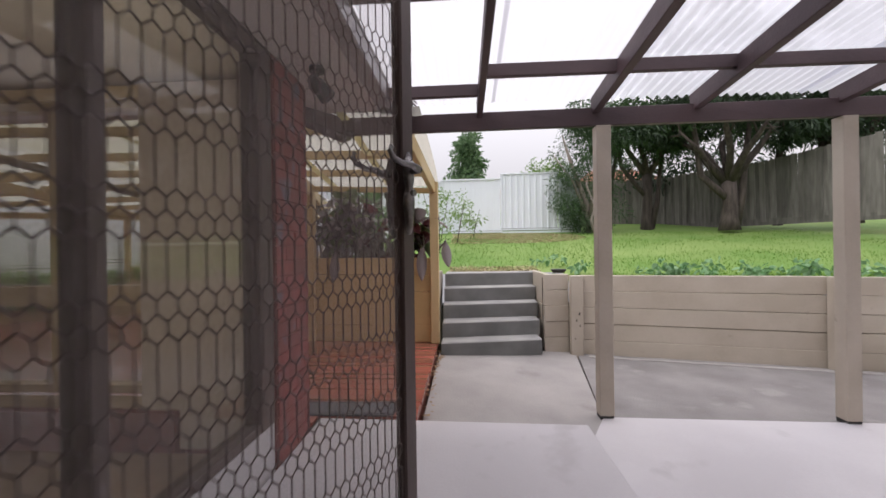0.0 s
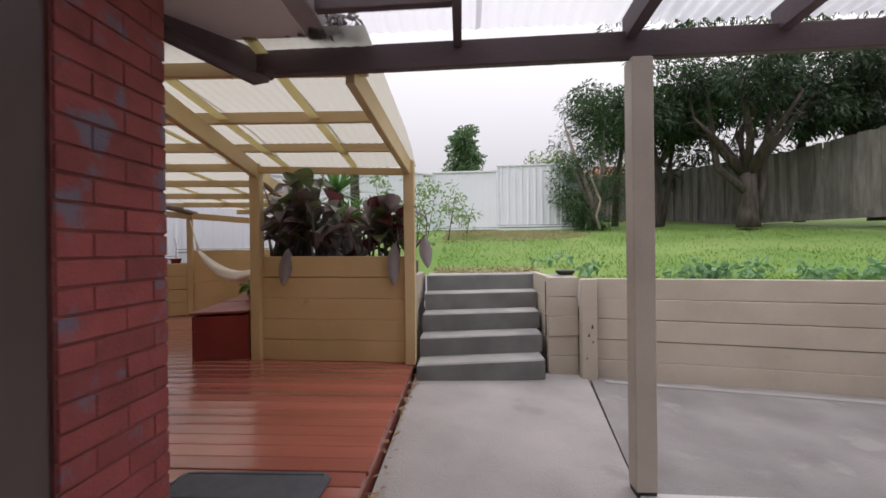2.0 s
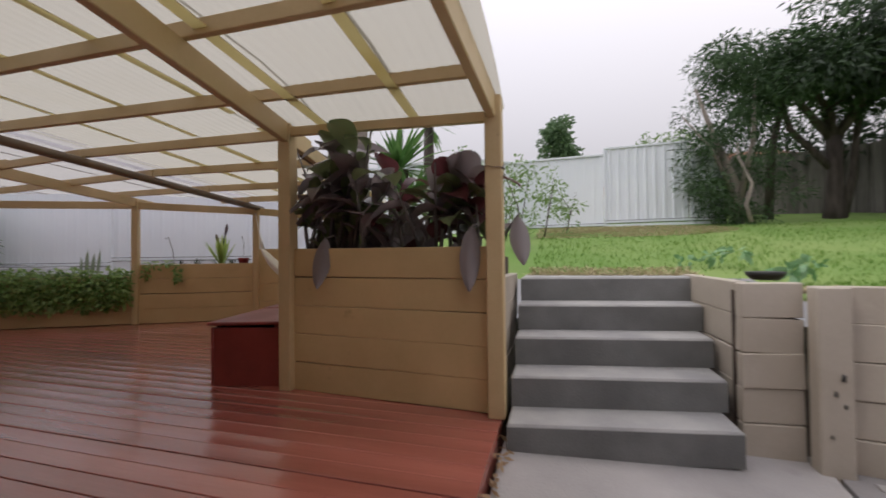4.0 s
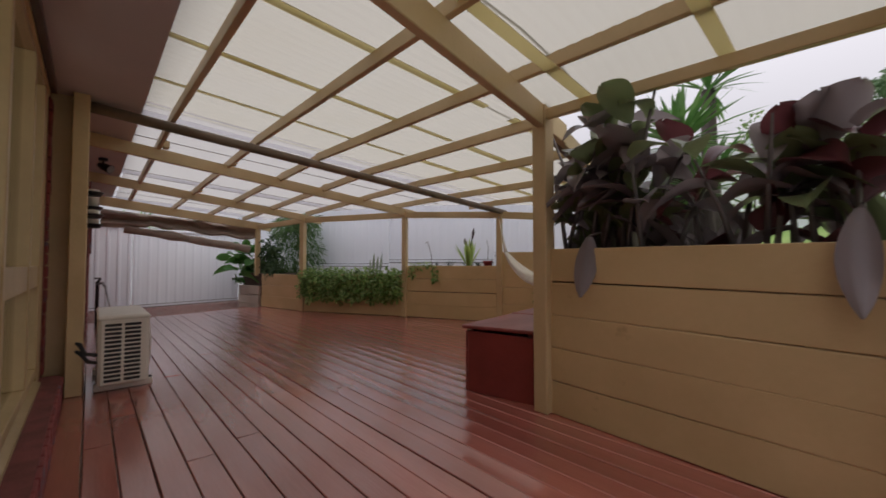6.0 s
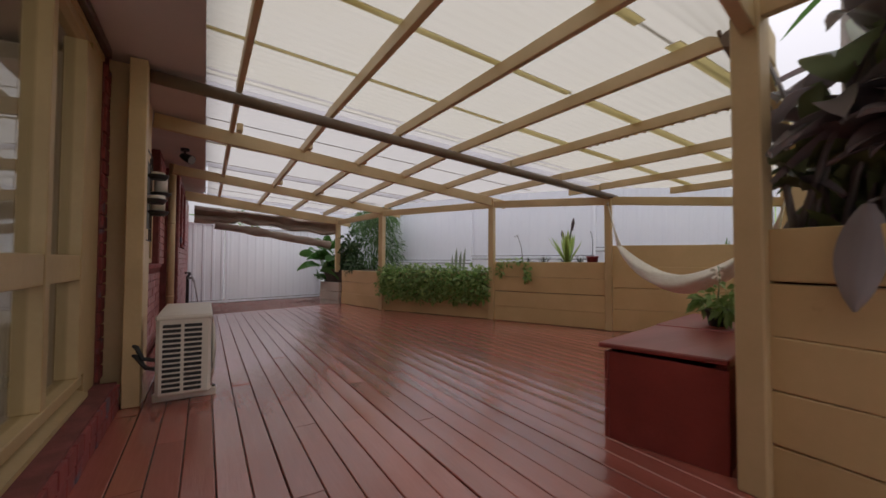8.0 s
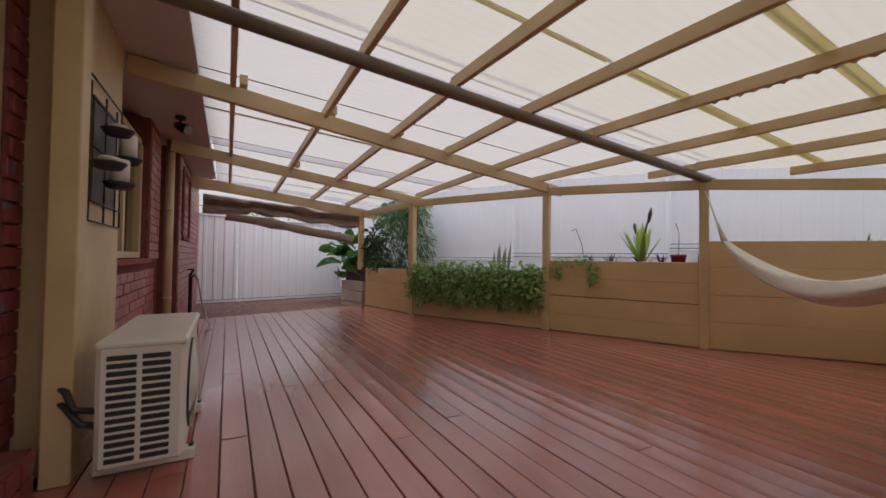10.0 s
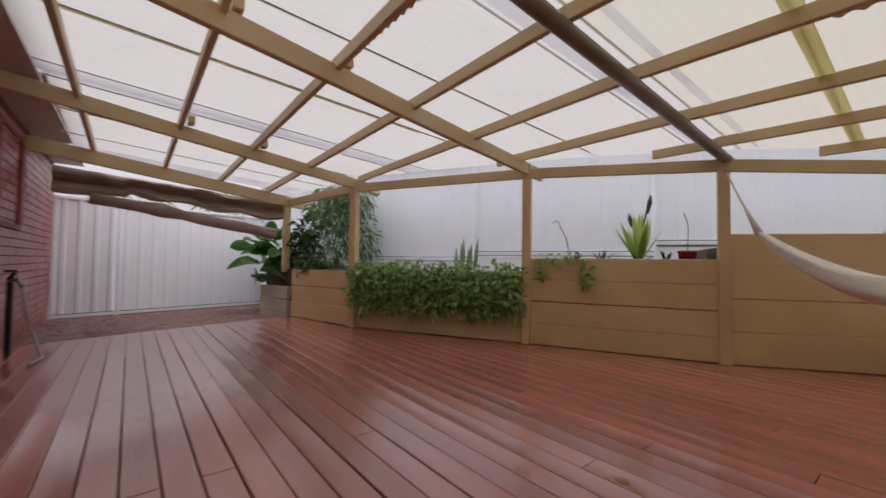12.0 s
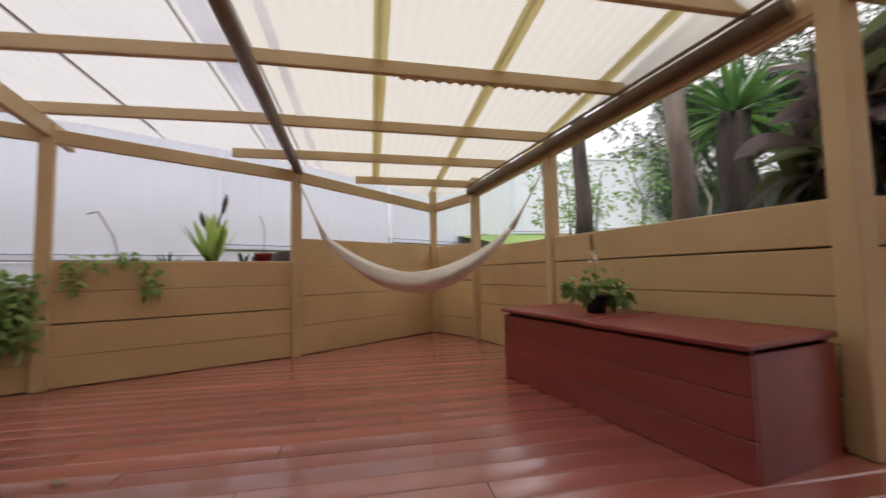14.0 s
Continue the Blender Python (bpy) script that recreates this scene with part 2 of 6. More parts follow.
GLASS = glass("window_glass", (0.92, 0.92, 0.89), 0.5)
CANNA = leafy("bronze_leaf", (0.19, 0.18, 0.16), (0.34, 0.28, 0.30), 0.24, 0.32)
CANNAGREEN = leafy("olive_leaf", (0.13, 0.18, 0.07), (0.22, 0.25, 0.13), 0.28, 0.35)
CANNARED = leafy("maroon_leaf", (0.15, 0.035, 0.04), (0.09, 0.035, 0.038), 0.32, 0.35)
YUCCA = leafy("sword_leaf", (0.07, 0.18, 0.045), (0.19, 0.34, 0.11), 0.4, 0.25)
NESTFERN = leafy("nest_fern", (0.30, 0.44, 0.10), (0.52, 0.62, 0.22), 0.4, 0.45)
HEDGE = leafy("ivy_leaf", (0.12, 0.25, 0.05), (0.40, 0.54, 0.20), 0.4, 0.3)
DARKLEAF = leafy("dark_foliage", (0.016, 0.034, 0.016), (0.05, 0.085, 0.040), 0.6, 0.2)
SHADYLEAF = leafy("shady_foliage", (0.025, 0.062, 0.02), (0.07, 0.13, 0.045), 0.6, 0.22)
MIDLEAF = leafy("mid_foliage", (0.045, 0.11, 0.03), (0.12, 0.21, 0.07), 0.6, 0.25)
PALELEAF = leafy("pale_foliage", (0.14, 0.24, 0.06), (0.26, 0.38, 0.14), 0.6, 0.35)
BROADLEAF = leafy("broad_leaf", (0.035, 0.12, 0.025), (0.09, 0.23, 0.05), 0.3, 0.25)
GRASSB = leafy("grass_blade", (0.11, 0.24, 0.03), (0.21, 0.34, 0.07), 0.7, 0.3)
WEED = leafy("weed_leaf", (0.13, 0.29, 0.11), (0.27, 0.44, 0.25), 0.5, 0.3)
FARLEAF = leafy("distant_foliage", (0.08, 0.15, 0.07), (0.18, 0.27, 0.14), 0.7, 0.3)
SNAKE = leafy("grey_green_leaf", (0.20, 0.26, 0.18), (0.32, 0.38, 0.28), 0.45, 0.2)
DRYLEAF = leafy("dry_leaf", (0.25, 0.16, 0.09), (0.4, 0.28, 0.16), 0.8, 0.2)


# ---- helpers for building ----
def part(name, bm, mat, parent, label=""):
    """Link a bmesh (in world places) as one mesh object under a thing or part."""
    me = bpy.data.meshes.new(name)
    if isinstance(bm, bmesh.types.BMesh):
        bm.to_mesh(me)
        bm.free()
    else:
        me.from_pydata(*bm)
    for m in (mat if isinstance(mat, (list, tuple)) else [mat]):
        me.materials.append(m)
    ob = new(name, me)
    if parent is not None:
        ob.parent = parent
        ob.matrix_parent_inverse = (Matrix.Translation(parent.location) if parent.type == "EMPTY" else Matrix.Identity(4)).inverted()
    if label:
        ob["label"] = label
    return ob


def thing(name, at, label, category, group="", kind=""):
    ob = new(name)
    ob.location = at
    ob.empty_display_size = 0.1
    return tagged(ob, label, category, group, kind)


def struct(name, bm, mat, label, category="", group=""):
    return tagged(part(name, bm, mat, None), label, category or name.split("_")[0], group, "structure")


def bevel(bm, w):
    if w:
        bmesh.ops.bevel(bm, geom=list(bm.edges), offset=w, segments=1, affect="EDGES", clamp_overlap=True)
    return bm


def box(x0, x1, y0, y1, z0, z1, w=0.0, bm=None):
    b = bmesh.new()
    bmesh.ops.create_cube(b, size=1, matrix=Matrix.LocRotScale(((x0 + x1) / 2, (y0 + y1) / 2, (z0 + z1) / 2), None, (abs(x1 - x0), abs(y1 - y0), abs(z1 - z0))))
    bevel(b, w)
    return b if bm is None else merge(bm, b)


def merge(bm, b):
    me = bpy.data.meshes.new("tmp")
    b.to_mesh(me)
    b.free()
    bm.from_mesh(me)
    bpy.data.meshes.remove(me)
    return bm


def beam(p, q, w, h, bev=0.004, up=(0, 0, 1), bm=None):
    """A bar of width w and height h whose axis runs from p to q."""
    p, q = Vector(p), Vector(q)
    d = q - p
    x = d.normalized()
    y = Vector(up).cross(x).normalized()
    z = x.cross(y)
    m = Matrix((x, y, z)).transposed().to_4x4()
    m.translation = (p + q) / 2
    b = bmesh.new()
    bmesh.ops.create_cube(b, size=1, matrix=m @ Matrix.Diagonal((d.length, w, h, 1)))
    bevel(b, bev)
    return b if bm is None else merge(bm, b)


def tube(pts, radii, n=10, bm=None, caps=True):
    """A round bar through pts, its radius given at each."""
    b = bmesh.new() if bm is None else bm
    pts = [Vector(p) for p in pts]
    if not isinstance(radii, (list, tuple)):
        radii = [radii] * len(pts)
    rings = []
    for i, p in enumerate(pts):
        d = (pts[min(i + 1, len(pts) - 1)] - pts[max(i - 1, 0)]).normalized()
        a = d.cross(Vector((0.31, 0.17, 0.93)) if abs(d.z) < 0.9 else Vector((1, 0.1, 0))).normalized()
        c = d.cross(a)
        rings.append([b.verts.new(p + radii[i] * (math.cos(t) * a + math.sin(t) * c)) for t in (2 * math.pi * k / n for k in range(n))])
    for r0, r1 in zip(rings, rings[1:]):
        for k in range(n):
            b.faces.new((r0[k], r0[(k + 1) % n], r1[(k + 1) % n], r1[k])).smooth = True
    if caps:
        b.faces.new(rings[0][::-1])
        b.faces.new(rings[-1])
    return b


def prism(poly, z0, z1, w=0.0):
    """An upright slab on the polygon poly."""
    b = bmesh.new()
    f = b.faces.new([b.verts.new((x, y, z0)) for x, y in poly])
    f.normal_update()
    ext = bmesh.ops.extrude_face_region(b, geom=[f])
    for v in ext["geom"]:
        if isinstance(v, bmesh.types.BMVert):
            v.co.z = z1
    bmesh.ops.recalc_face_normals(b, faces=b.faces)
    return bevel(b, w)


def blades(spots, rnd, curl=0.3, seg=2):
    """Leaves in one mesh: each spot is (root, tip direction, side, length, width)."""
    vs, fs = [], []
    for root, way, side, length, width in spots:
        i0 = len(vs)
        n = seg + 1
        for k in range(n + 1):
            u = k / n
            w = width * math.sin(math.pi * (0.12 + 0.88 * u)) if k < n else 0.0
            droop = Vector((0, 0, -curl * length * u * u))
            c = root + way * (length * u) + droop
            if k == n:
                vs.append(c)
            else:
                fold = side.cross(way) * (0.12 * width)
                vs.extend((c - side * (w / 2) + fold, c + side * (w / 2) + fold))
        for k in range(n):
            a = i0 + 2 * k
            fs.append((a, a + 1, a + 3, a + 2) if k < n - 1 else (a, a + 1, a + 2))
    return vs, [], fs


def unit(rnd):
    while True:
        v = Vector((rnd.uniform(-1, 1), rnd.uniform(-1, 1), rnd.uniform(-1, 1)))
        if 0.05 < v.length < 1:
            return v.normalized()


def cloud(rnd, clumps, per, length, width, up=0.0, curl=0.3):
    """Leaf spots in ragged clumps, each (centre, radii)."""
    out = []
    for c, r in clumps:
        for _ in range(per):
            v = unit(rnd)
            k = rnd.random() ** 0.45
            p = Vector((c[0] + v.x * r[0] * k, c[1] + v.y * r[1] * k, c[2] + v.z * r[2] * k))
            way = (v + unit(rnd) * 0.9 + Vector((0, 0, up))).normalized()
            side = way.cross(unit(rnd)).normalized()
            s = rnd.uniform(0.6, 1.3)
            out.append((p, way, side, length * s, width * s))
    return out


ZR = lambda x, y: 2.463 - 0.02 * (x + 6) - 0.074 * y - 0.065 * max(0.0, -6.2 - x)      # underside of the deck roof's rafters

# ---- ground, patio and steps ----
F = {"f1": (-10.05, 3.0), "f2": (-8.3, 3.35), "f3": (-6.27, 4.42), "f4": (-4.66, 5.17), "e5": (-3.10, 6.34), "e6": (-2.70, 5.64), "e7": (-2.36, 4.33), "p2": (-1.945, 2.40), "d1": (-0.322, 2.27)}


def ground_z(x, y):
    """Garden ground: a terrace about a metre above the patio that rises towards the back."""
    return 0.93 + 0.135 * max(0.0, min(y, 30) - 3.2)


def make_garden():
    b = bmesh.new()
    xs = [-60, -30, -16, -13] + [-12 + 0.75 * i for i in range(33)] + [16, 24, 40, 80]
    ys = [2.0, 2.5, 3.0] + [3.4 + 0.5 * i for i in range(24)] + [18, 25, 40, 90, 300]
    grid = {}
    for i, x in enumerate(xs):
        for j, y in enumerate(ys):
            z = ground_z(x, y) + 0.03 * noise.noise((x * 0.7, y * 0.7, 0)) - (0.06 if y < 3.2 else 0)
            # the lawn stops behind the sleepers of the patio wall
            edge = 2.48 - (x - 1.5) * 0.2286
            grid[i, j] = b.verts.new((x, max(y, edge) if 1.4 < x < 7.5 else y, z))

    def inside(x, y):
        # the deck's and patio's pit stays open
        if x < -0.3:
            if x < -10.6:
                return y > 3.9
            if x < -2.3:
                return y > 10.4 + (x + 1.3) * 0.62
            return y > 3.5 if x > -1.6 else y > 4.2 and x > -1.9
        return y > 3.45 if x < 1.2 else y > 2.5 - (x - 1.5) * 0.2
    for i in range(len(xs) - 1):
        for j in range(len(ys) - 1):
            cx, cy = (xs[i] + xs[i + 1]) / 2, (ys[j] + ys[j + 1]) / 2
            if inside(cx, cy):
                b.faces.new((grid[i, j], grid[i + 1, j], grid[i + 1, j + 1], grid[i, j + 1])).smooth = True
    bmesh.ops.delete(b, geom=[v for v in b.verts if not v.link_faces], context="VERTS")
    return struct("ground", b, LAWN, "sloping green lawn with pale dry patches", "ground")


make_garden()
struct("ground_lower", box(-14, 12, -9, 8, -0.35, -0.12), SOIL, "bare earth below the deck and patio", "ground")
struct("pavement_patio", prism([(1.12, 0.5), (1.47, 2.5), (6.2, 1.2), (9, 1.2), (9, -3.2), (1.12, -3.2)], -0.12, CON), PATIO, "weathered grey concrete patio slab with stains", "pavement")


kb = bmesh.new()
for (xa, ya), (xb, yb) in (((1.55, 2.26), (3.9, 1.70)), ((4.1, 1.66), (7.0, 0.98))):
    beam((xa, ya, 0.004), (xb, yb, 0.004), 0.07, 0.012, 0.003, bm=kb)
struct("pavement_edge", kb, CONCRETE, "pale worn concrete edge before the retaining wall", "pavement")


def walkway():
    b = bmesh.new()
    c = [(-0.27, 0.15, 0.075), (1.06, 0.15, 0.0), (1.45, 2.55, 0.005), (-0.27, 2.15, 0.085)]
    top = [b.verts.new(p) for p in c]
    low = [b.verts.new((x, y, -0.12)) for x, y, _ in c]
    b.faces.new(top)
    for i in range(4):
        b.faces.new((low[i], low[(i + 1) % 4], top[(i + 1) % 4], top[i]))
    return bevel(b, 0.006)


struct("pavement_walkway", walkway(), CONCRETE, "stained concrete path between deck edge and steps", "pavement")
struct("pavement_porch", prism([(-0.97, -2.5), (0.86, -2.5), (0.86, 0.02), (-0.97, 0.085)], -0.1, 0.166, 0.01), PORCH, "pale smooth concrete porch slab at the door", "pavement")
struct("pavement_porch_side", prism([(0.87, -2.49), (0.87, 0.03), (1.12, 0.5), (6.5, 0.34), (6.5, -2.49)], -0.1, 0.012), PORCH, "pale concrete slab beneath the pergola", "pavement")


def make_steps():
    t = thing("garden_steps", (0.35, 2.1, 0.05), "five grey concrete garden steps with worn treads", "steps")
    n, z0, z1, y0 = 5, 0.04, 0.985, 2.02
    for k in range(n):
        top = z0 + (z1 - z0) * (k + 1) / n
        y = y0 + 0.275 * k
        part("step", prism([(-0.24, y), (0.98 + 0.025 * k, y + 0.20), (0.98 + 0.025 * k, y + 0.6), (-0.24, y + 0.6)], top - 0.19, top, 0.012), STEPS, t)
        # thin dark facing that carries the riser's shade as colour
        part("riser", prism([(-0.238, y - 0.002), (0.978 + 0.025 * k, y + 0.198), (0.978 + 0.025 * k, y + 0.21), (-0.238, y + 0.01)], top - 0.188, top - 0.016), SHADEDRISER, t, "grey concrete riser with shade in its colour")
    return t


make_steps()


def sleeper_wall(name, p, q, z0, z1, rows, mat, label, thick=0.07, seed=1, behind=0.0):
    """A retaining wall of horizontal sleepers from p to q (face on that line)."""
    rnd = random.Random(seed)
    p, q = Vector((*p, 0)), Vector((*q, 0))
    d = (q - p).normalized()
    nrm = Vector((d.y, -d.x, 0))
    w = thing(name, (p.x, p.y, z0), label, "retaining wall", "", "structure")
    h = (z1 - z0) / rows
    for k in range(rows):
        off = -nrm * (thick / 2 + rnd.uniform(0, 0.012))
        zc = z0 + h * (k + 0.5)
        part("sleeper", beam(p + off + Vector((0, 0, zc + rnd.uniform(-0.004, 0.004))), q + off + Vector((0, 0, zc + rnd.uniform(-0.008, 0.008))), thick, h - 0.004, 0.005), mat, w)
    bk = -nrm * (thick + 0.03)
    zc = (z0 + z1) / 2 - 0.02
    part("backing", beam(p + bk + Vector((0, 0, zc)), q + bk + Vector((0, 0, zc)), 0.03, z1 - z0 - 0.06, 0), SOIL, w)
    return w


# garden side, seen from the patio
sleeper_wall("wall_retaining_patio", (1.50, 2.40), (3.95, 1.84), -0.02, 0.985, 5, GREIGE, "beige painted sleeper retaining wall below the lawn", seed=3)
sleeper_wall("wall_retaining_far", (4.05, 1.82), (7.2, 1.1), -0.02, 0.985, 5, GREIGE, "beige painted sleeper retaining wall below the lawn", seed=4)
sleeper_wall("wall_retaining_steps", (1.052, 2.42), (1.36, 2.44), 0.0, 1.0, 5, GREIGE, "beige painted sleepers beside the steps", seed=5)
sleeper_wall("wall_retaining_return", (1.05, 3.5), (1.06, 2.56), 0.0, 1.0, 5, GREIGE, "beige painted sleepers along the steps", seed=6)
for x, y, h in ((1.43, 2.37, 0.985), (4.0, 1.78, 0.99)):
    t = thing("retaining_post", (x, y, 0), "beige painted timber post holding the sleepers", "post", "retaining wall posts")
    part("post", box(x - 0.075, x + 0.075, y - 0.05, y + 0.05, -0.05, h, 0.008), GREIGE, t)
    for dx, dz, r in ((-0.01, 0.42, 0.013), (0.025, 0.50, 0.016), (0.03, 0.36, 0.010), (-0.03, 0.20, 0.009)):
        part("knot_hole", tube([(x + dx, y - 0.052, dz), (x + dx + 0.004, y - 0.0515, dz + 2.2 * r)], [r * 0.6, r * 0.45], 8), DARK, t, "dark rotten hole in the timber")
# planter by the deck
sleeper_wall("wall_planter", (-1.93, 2.40), (-0.38, 2.285), D, 1.24, 5, WALLTAN, "tan painted sleeper planter wall beside the deck", seed=7)
sleeper_wall("wall_planter_end", (-0.31, 2.30), (-0.29, 3.4), 0.05, 1.02, 5, GREIGE, "beige painted sleepers between planter and steps", seed=8)
# behind the bench and round the deck
sleeper_wall("wall_deck_back", F["e6"], (F["p2"][0], F["p2"][1] + 0.05), D, 1.24, 5, WALLTAN, "tan painted sleeper wall behind the bench", seed=9)
sleeper_wall("wall_deck_corner", F["e5"], F["e6"], D, 1.31, 5, WALLTAN, "tan painted sleeper wall in the deck's corner", seed=10)
sleeper_wall("wall_deck_hammock", F["f4"], F["e5"], D, 1.33, 4, WALLTAN, "tan painted sleeper wall behind the hammock", seed=11)
sleeper_wall("wall_deck_planter", F["f3"], F["f4"], D, 1.095, 4, WALLTAN, "tan painted sleeper wall holding a garden bed", seed=12)
sleeper_wall("wall_deck_hedge", F["f2"], F["f3"], D, 0.92, 4, WALLTAN, "tan painted sleeper wall under trailing ivy", seed=13)
sleeper_wall("wall_deck_low", (-9.75, 3.0), F["f2"], D, 0.9, 3, WALLTAN, "tan painted low sleeper wall at the deck's end", seed=14)
sleeper_wall("wall_side_bed", (-10.6, 2.75), (-9.8, 2.95), 0.02, 0.62, 3, GREIGE, "weathered sleeper wall of the side bed", seed=15)

# soil behind the walls
struct("ground_bed_long", prism([(-10.6, 2.85), (-9.75, 3.08), (-8.33, 3.43), (-6.3, 4.5), (-4.7, 5.25), (-5.5, 6.6), (-8.0, 5.5), (-10.2, 4.5), (-12.4, 3.4)], 0.1, 0.9), SOIL, "dark soil of the garden bed", "soil")
struct("ground_bed_mid", prism([(-6.28, 4.54), (-4.72, 5.27), (-5.4, 6.5), (-7.0, 5.8)], 0.85, 1.04), SOIL, "dark soil of the raised garden bed", "soil")
struct("ground_bed_corner", prism([(-4.72, 5.25), (-3.05, 6.46), (-2.55, 5.75), (-2.2, 4.6), (-1.6, 6.0), (-0.9, 9.6), (-3.6, 7.8), (-5.5, 6.6)], 0.1, 1.21), SOIL, "dark soil behind the hammock wall", "soil")
struct("ground_bed_planter", prism([(-1.9, 2.48), (-0.36, 2.36), (-0.36, 3.3), (-2.0, 3.3)], 0.1, 1.16), SOIL, "dark soil in the planter", "soil")
struct("ground_mulch", prism([(-8.9, -0.1), (-9.95, 3.1), (-13.0, 3.6), (-13.0, -0.1)], -0.1, 0.11), MULCH, "reddish bark mulch beside the deck", "mulch")


# ---- deck posts, beams, rafters and roof ----
def deck_post(key, top, w=0.09, z0=D, mat=TAN, label="tan painted square timber post"):
    x, y = F[key]
    t = thing("deck_post", (x, y, z0), label, "post", "deck roof posts")
    b = box(x - w / 2, x + w / 2, y - w / 2, y + w / 2, z0, top, 0.006)
    a = math.atan2(0.75, 1.61) if key in ("f2", "f3", "f4") else 0.0
    bmesh.ops.rotate(b, verts=b.verts, cent=(x, y, 0), matrix=Matrix.Rotation(a, 3, "Z"))
    part("post", b, mat, t)
    return t


for key, w in (("f2", 0.10), ("f3", 0.09), ("f4", 0.09), ("e7", 0.10)):
    deck_post(key, ZR(*F[key]) - 0.02, w)
deck_post("f1", ZR(*F["f1"]) - 0.02, 0.1, 0.85)
deck_post("e5", 2.22)
deck_post("e6", ZR(*F["e6"]) + 0.1, 0.10)
deck_post("p2", ZR(*F["p2"]) + 0.02, 0.105)
deck_post("d1", 2.17, 0.105)


def roof_beam(name, p, q, w, h, drop, label, mat=TAN, group="deck roof beams", lift=0.0):
    """A beam under the rafters; where it runs in under the eaves it hangs below the lining."""
    t = thing(name, (*p, ZR(*p)), label, "beam", group)
    top = min(ZR(*p) - drop, 2.421) if p[1] < 0.2 else ZR(*p) - drop + lift
    part("beam", beam((*p, top - h / 2), (*q, ZR(*q) - drop - h / 2), w, h, 0.005), mat, t)
    return t


LAB = "tan painted timber beam under the roof"
roof_beam("roof_beam", (-9.40, 0.12), (-10.12, 3.3), 0.05, 0.16, 0.0, LAB)
roof_beam("roof_beam", (-7.62, 0.05), (-8.36, 3.75), 0.05, 0.13, 0.0, LAB)
roof_beam("roof_beam", (-5.52, 0.03), (-6.31, 4.72), 0.05, 0.13, 0.0, LAB)
roof_beam("roof_beam", (-1.60, 0.36), (-2.0, 2.75), 0.055, 0.15, 0.0, LAB)
roof_beam("roof_beam", (-0.42, 0.60), (-0.325, 2.36), 0.055, 0.16, 0.0, "tan painted edge beam with a metal capping", lift=0.09)
roof_beam("roof_beam", (-1.94, 2.36), (-2.70, 5.70), 0.05, 0.13, 0.0, LAB)
# edge beams from post to post
for a, b2 in (("f1", "f2"), ("f2", "f3"), ("f3", "f4"), ("f4", "e5"), ("e5", "e6")):
    roof_beam("edge_beam", F[a], F[b2], 0.045, 0.11, 0.06, "tan painted edge beam between posts", group="deck edge beams")


def round_gutter(p, q, label):
    t = thing("valley_gutter", (*p, ZR(*p)), label, "gutter", "roof gutters")
    z = lambda c: min(ZR(*c) - 0.06, 2.375 if c[1] < 0.2 else 9)
    part("trough", tube([(*p, z(p)), (*q, z(q))], 0.044, 12), BROWNGUT, t)
    d = Vector((q[0] - p[0], q[1] - p[1], 0)).normalized()
    s = Vector((-d.y, d.x, 0)) * 0.05
    part("lip", beam(Vector((*p, z(p) + 0.045)) + s, Vector((*q, z(q) + 0.045)) + s, 0.016, 0.02, 0.003), BROWNGUT, t)
    return t


BROWNGUT = surface("brown_gutter", (0.21, 0.15, 0.10), (0.15, 0.105, 0.07), 0.4, 3, 40, 0.05)
round_gutter((-4.52, 0.02), (-4.64, 5.3), "brown round gutter between two roof parts")
round_gutter((-2.05, 2.50), (-2.76, 5.66), "brown round gutter along the roof's edge")

RAFTERS = [(0.64, -10.2, -0.33), (1.346, -10.2, -0.4), (2.03, -10.2, -0.4), (2.68, -10.1, -2.0), (3.47, -8.4, -2.2), (4.28, -6.6, -2.35), (5.0, -5.2, -2.5), (5.71, -4.1, -2.62)]
rrng = random.Random(5)
for y, xa, xb in RAFTERS:
    cuts = [xa, -4.66, xb] if xa < -4.7 < xb else [xa, xb]
    for a, b2 in zip(cuts, cuts[1:]):
        t = thing("rafter", (a, y, ZR(a, y)), "tan painted roof rafter under translucent sheeting", "rafter", "deck roof rafters")
        lift = 0.045 + rrng.uniform(-0.008, 0.006)
        part("rafter_bar", beam((a, y + rrng.uniform(-0.02, 0.02), ZR(a, y) + lift), (b2, y + rrng.uniform(-0.02, 0.02), ZR(b2, y) + lift), 0.04, 0.085, 0.004), TAN, t)
# last rafter over the planter
t = thing("rafter", (-2.0, 2.36, ZR(-2, 2.36)), "tan painted end rafter above the planter", "rafter", "deck roof rafters")
part("rafter_bar", beam((-2.0, 2.385, 2.145), (-0.385, 2.36, 2.083), 0.045, 0.068, 0.004), TAN, t)


def back_y(x):
    """Where the deck roof ends towards the garden."""
    pts = [(-11, 3.2), (-10.05, 3.2), (-8.3, 3.6), (-6.27, 4.68), (-4.66, 5.43), (-3.03, 6.6), (-2.7, 6.1), (-2.6, 5.85), (-2.03, 2.6), (-2.0, 2.45), (-0.2, 2.42)]
    for (xa, ya), (xb, yb) in zip(pts, pts[1:]):
        if xa <= x <= xb:
            return ya + (yb - ya) * (x - xa) / (xb - xa)
    return 2.42


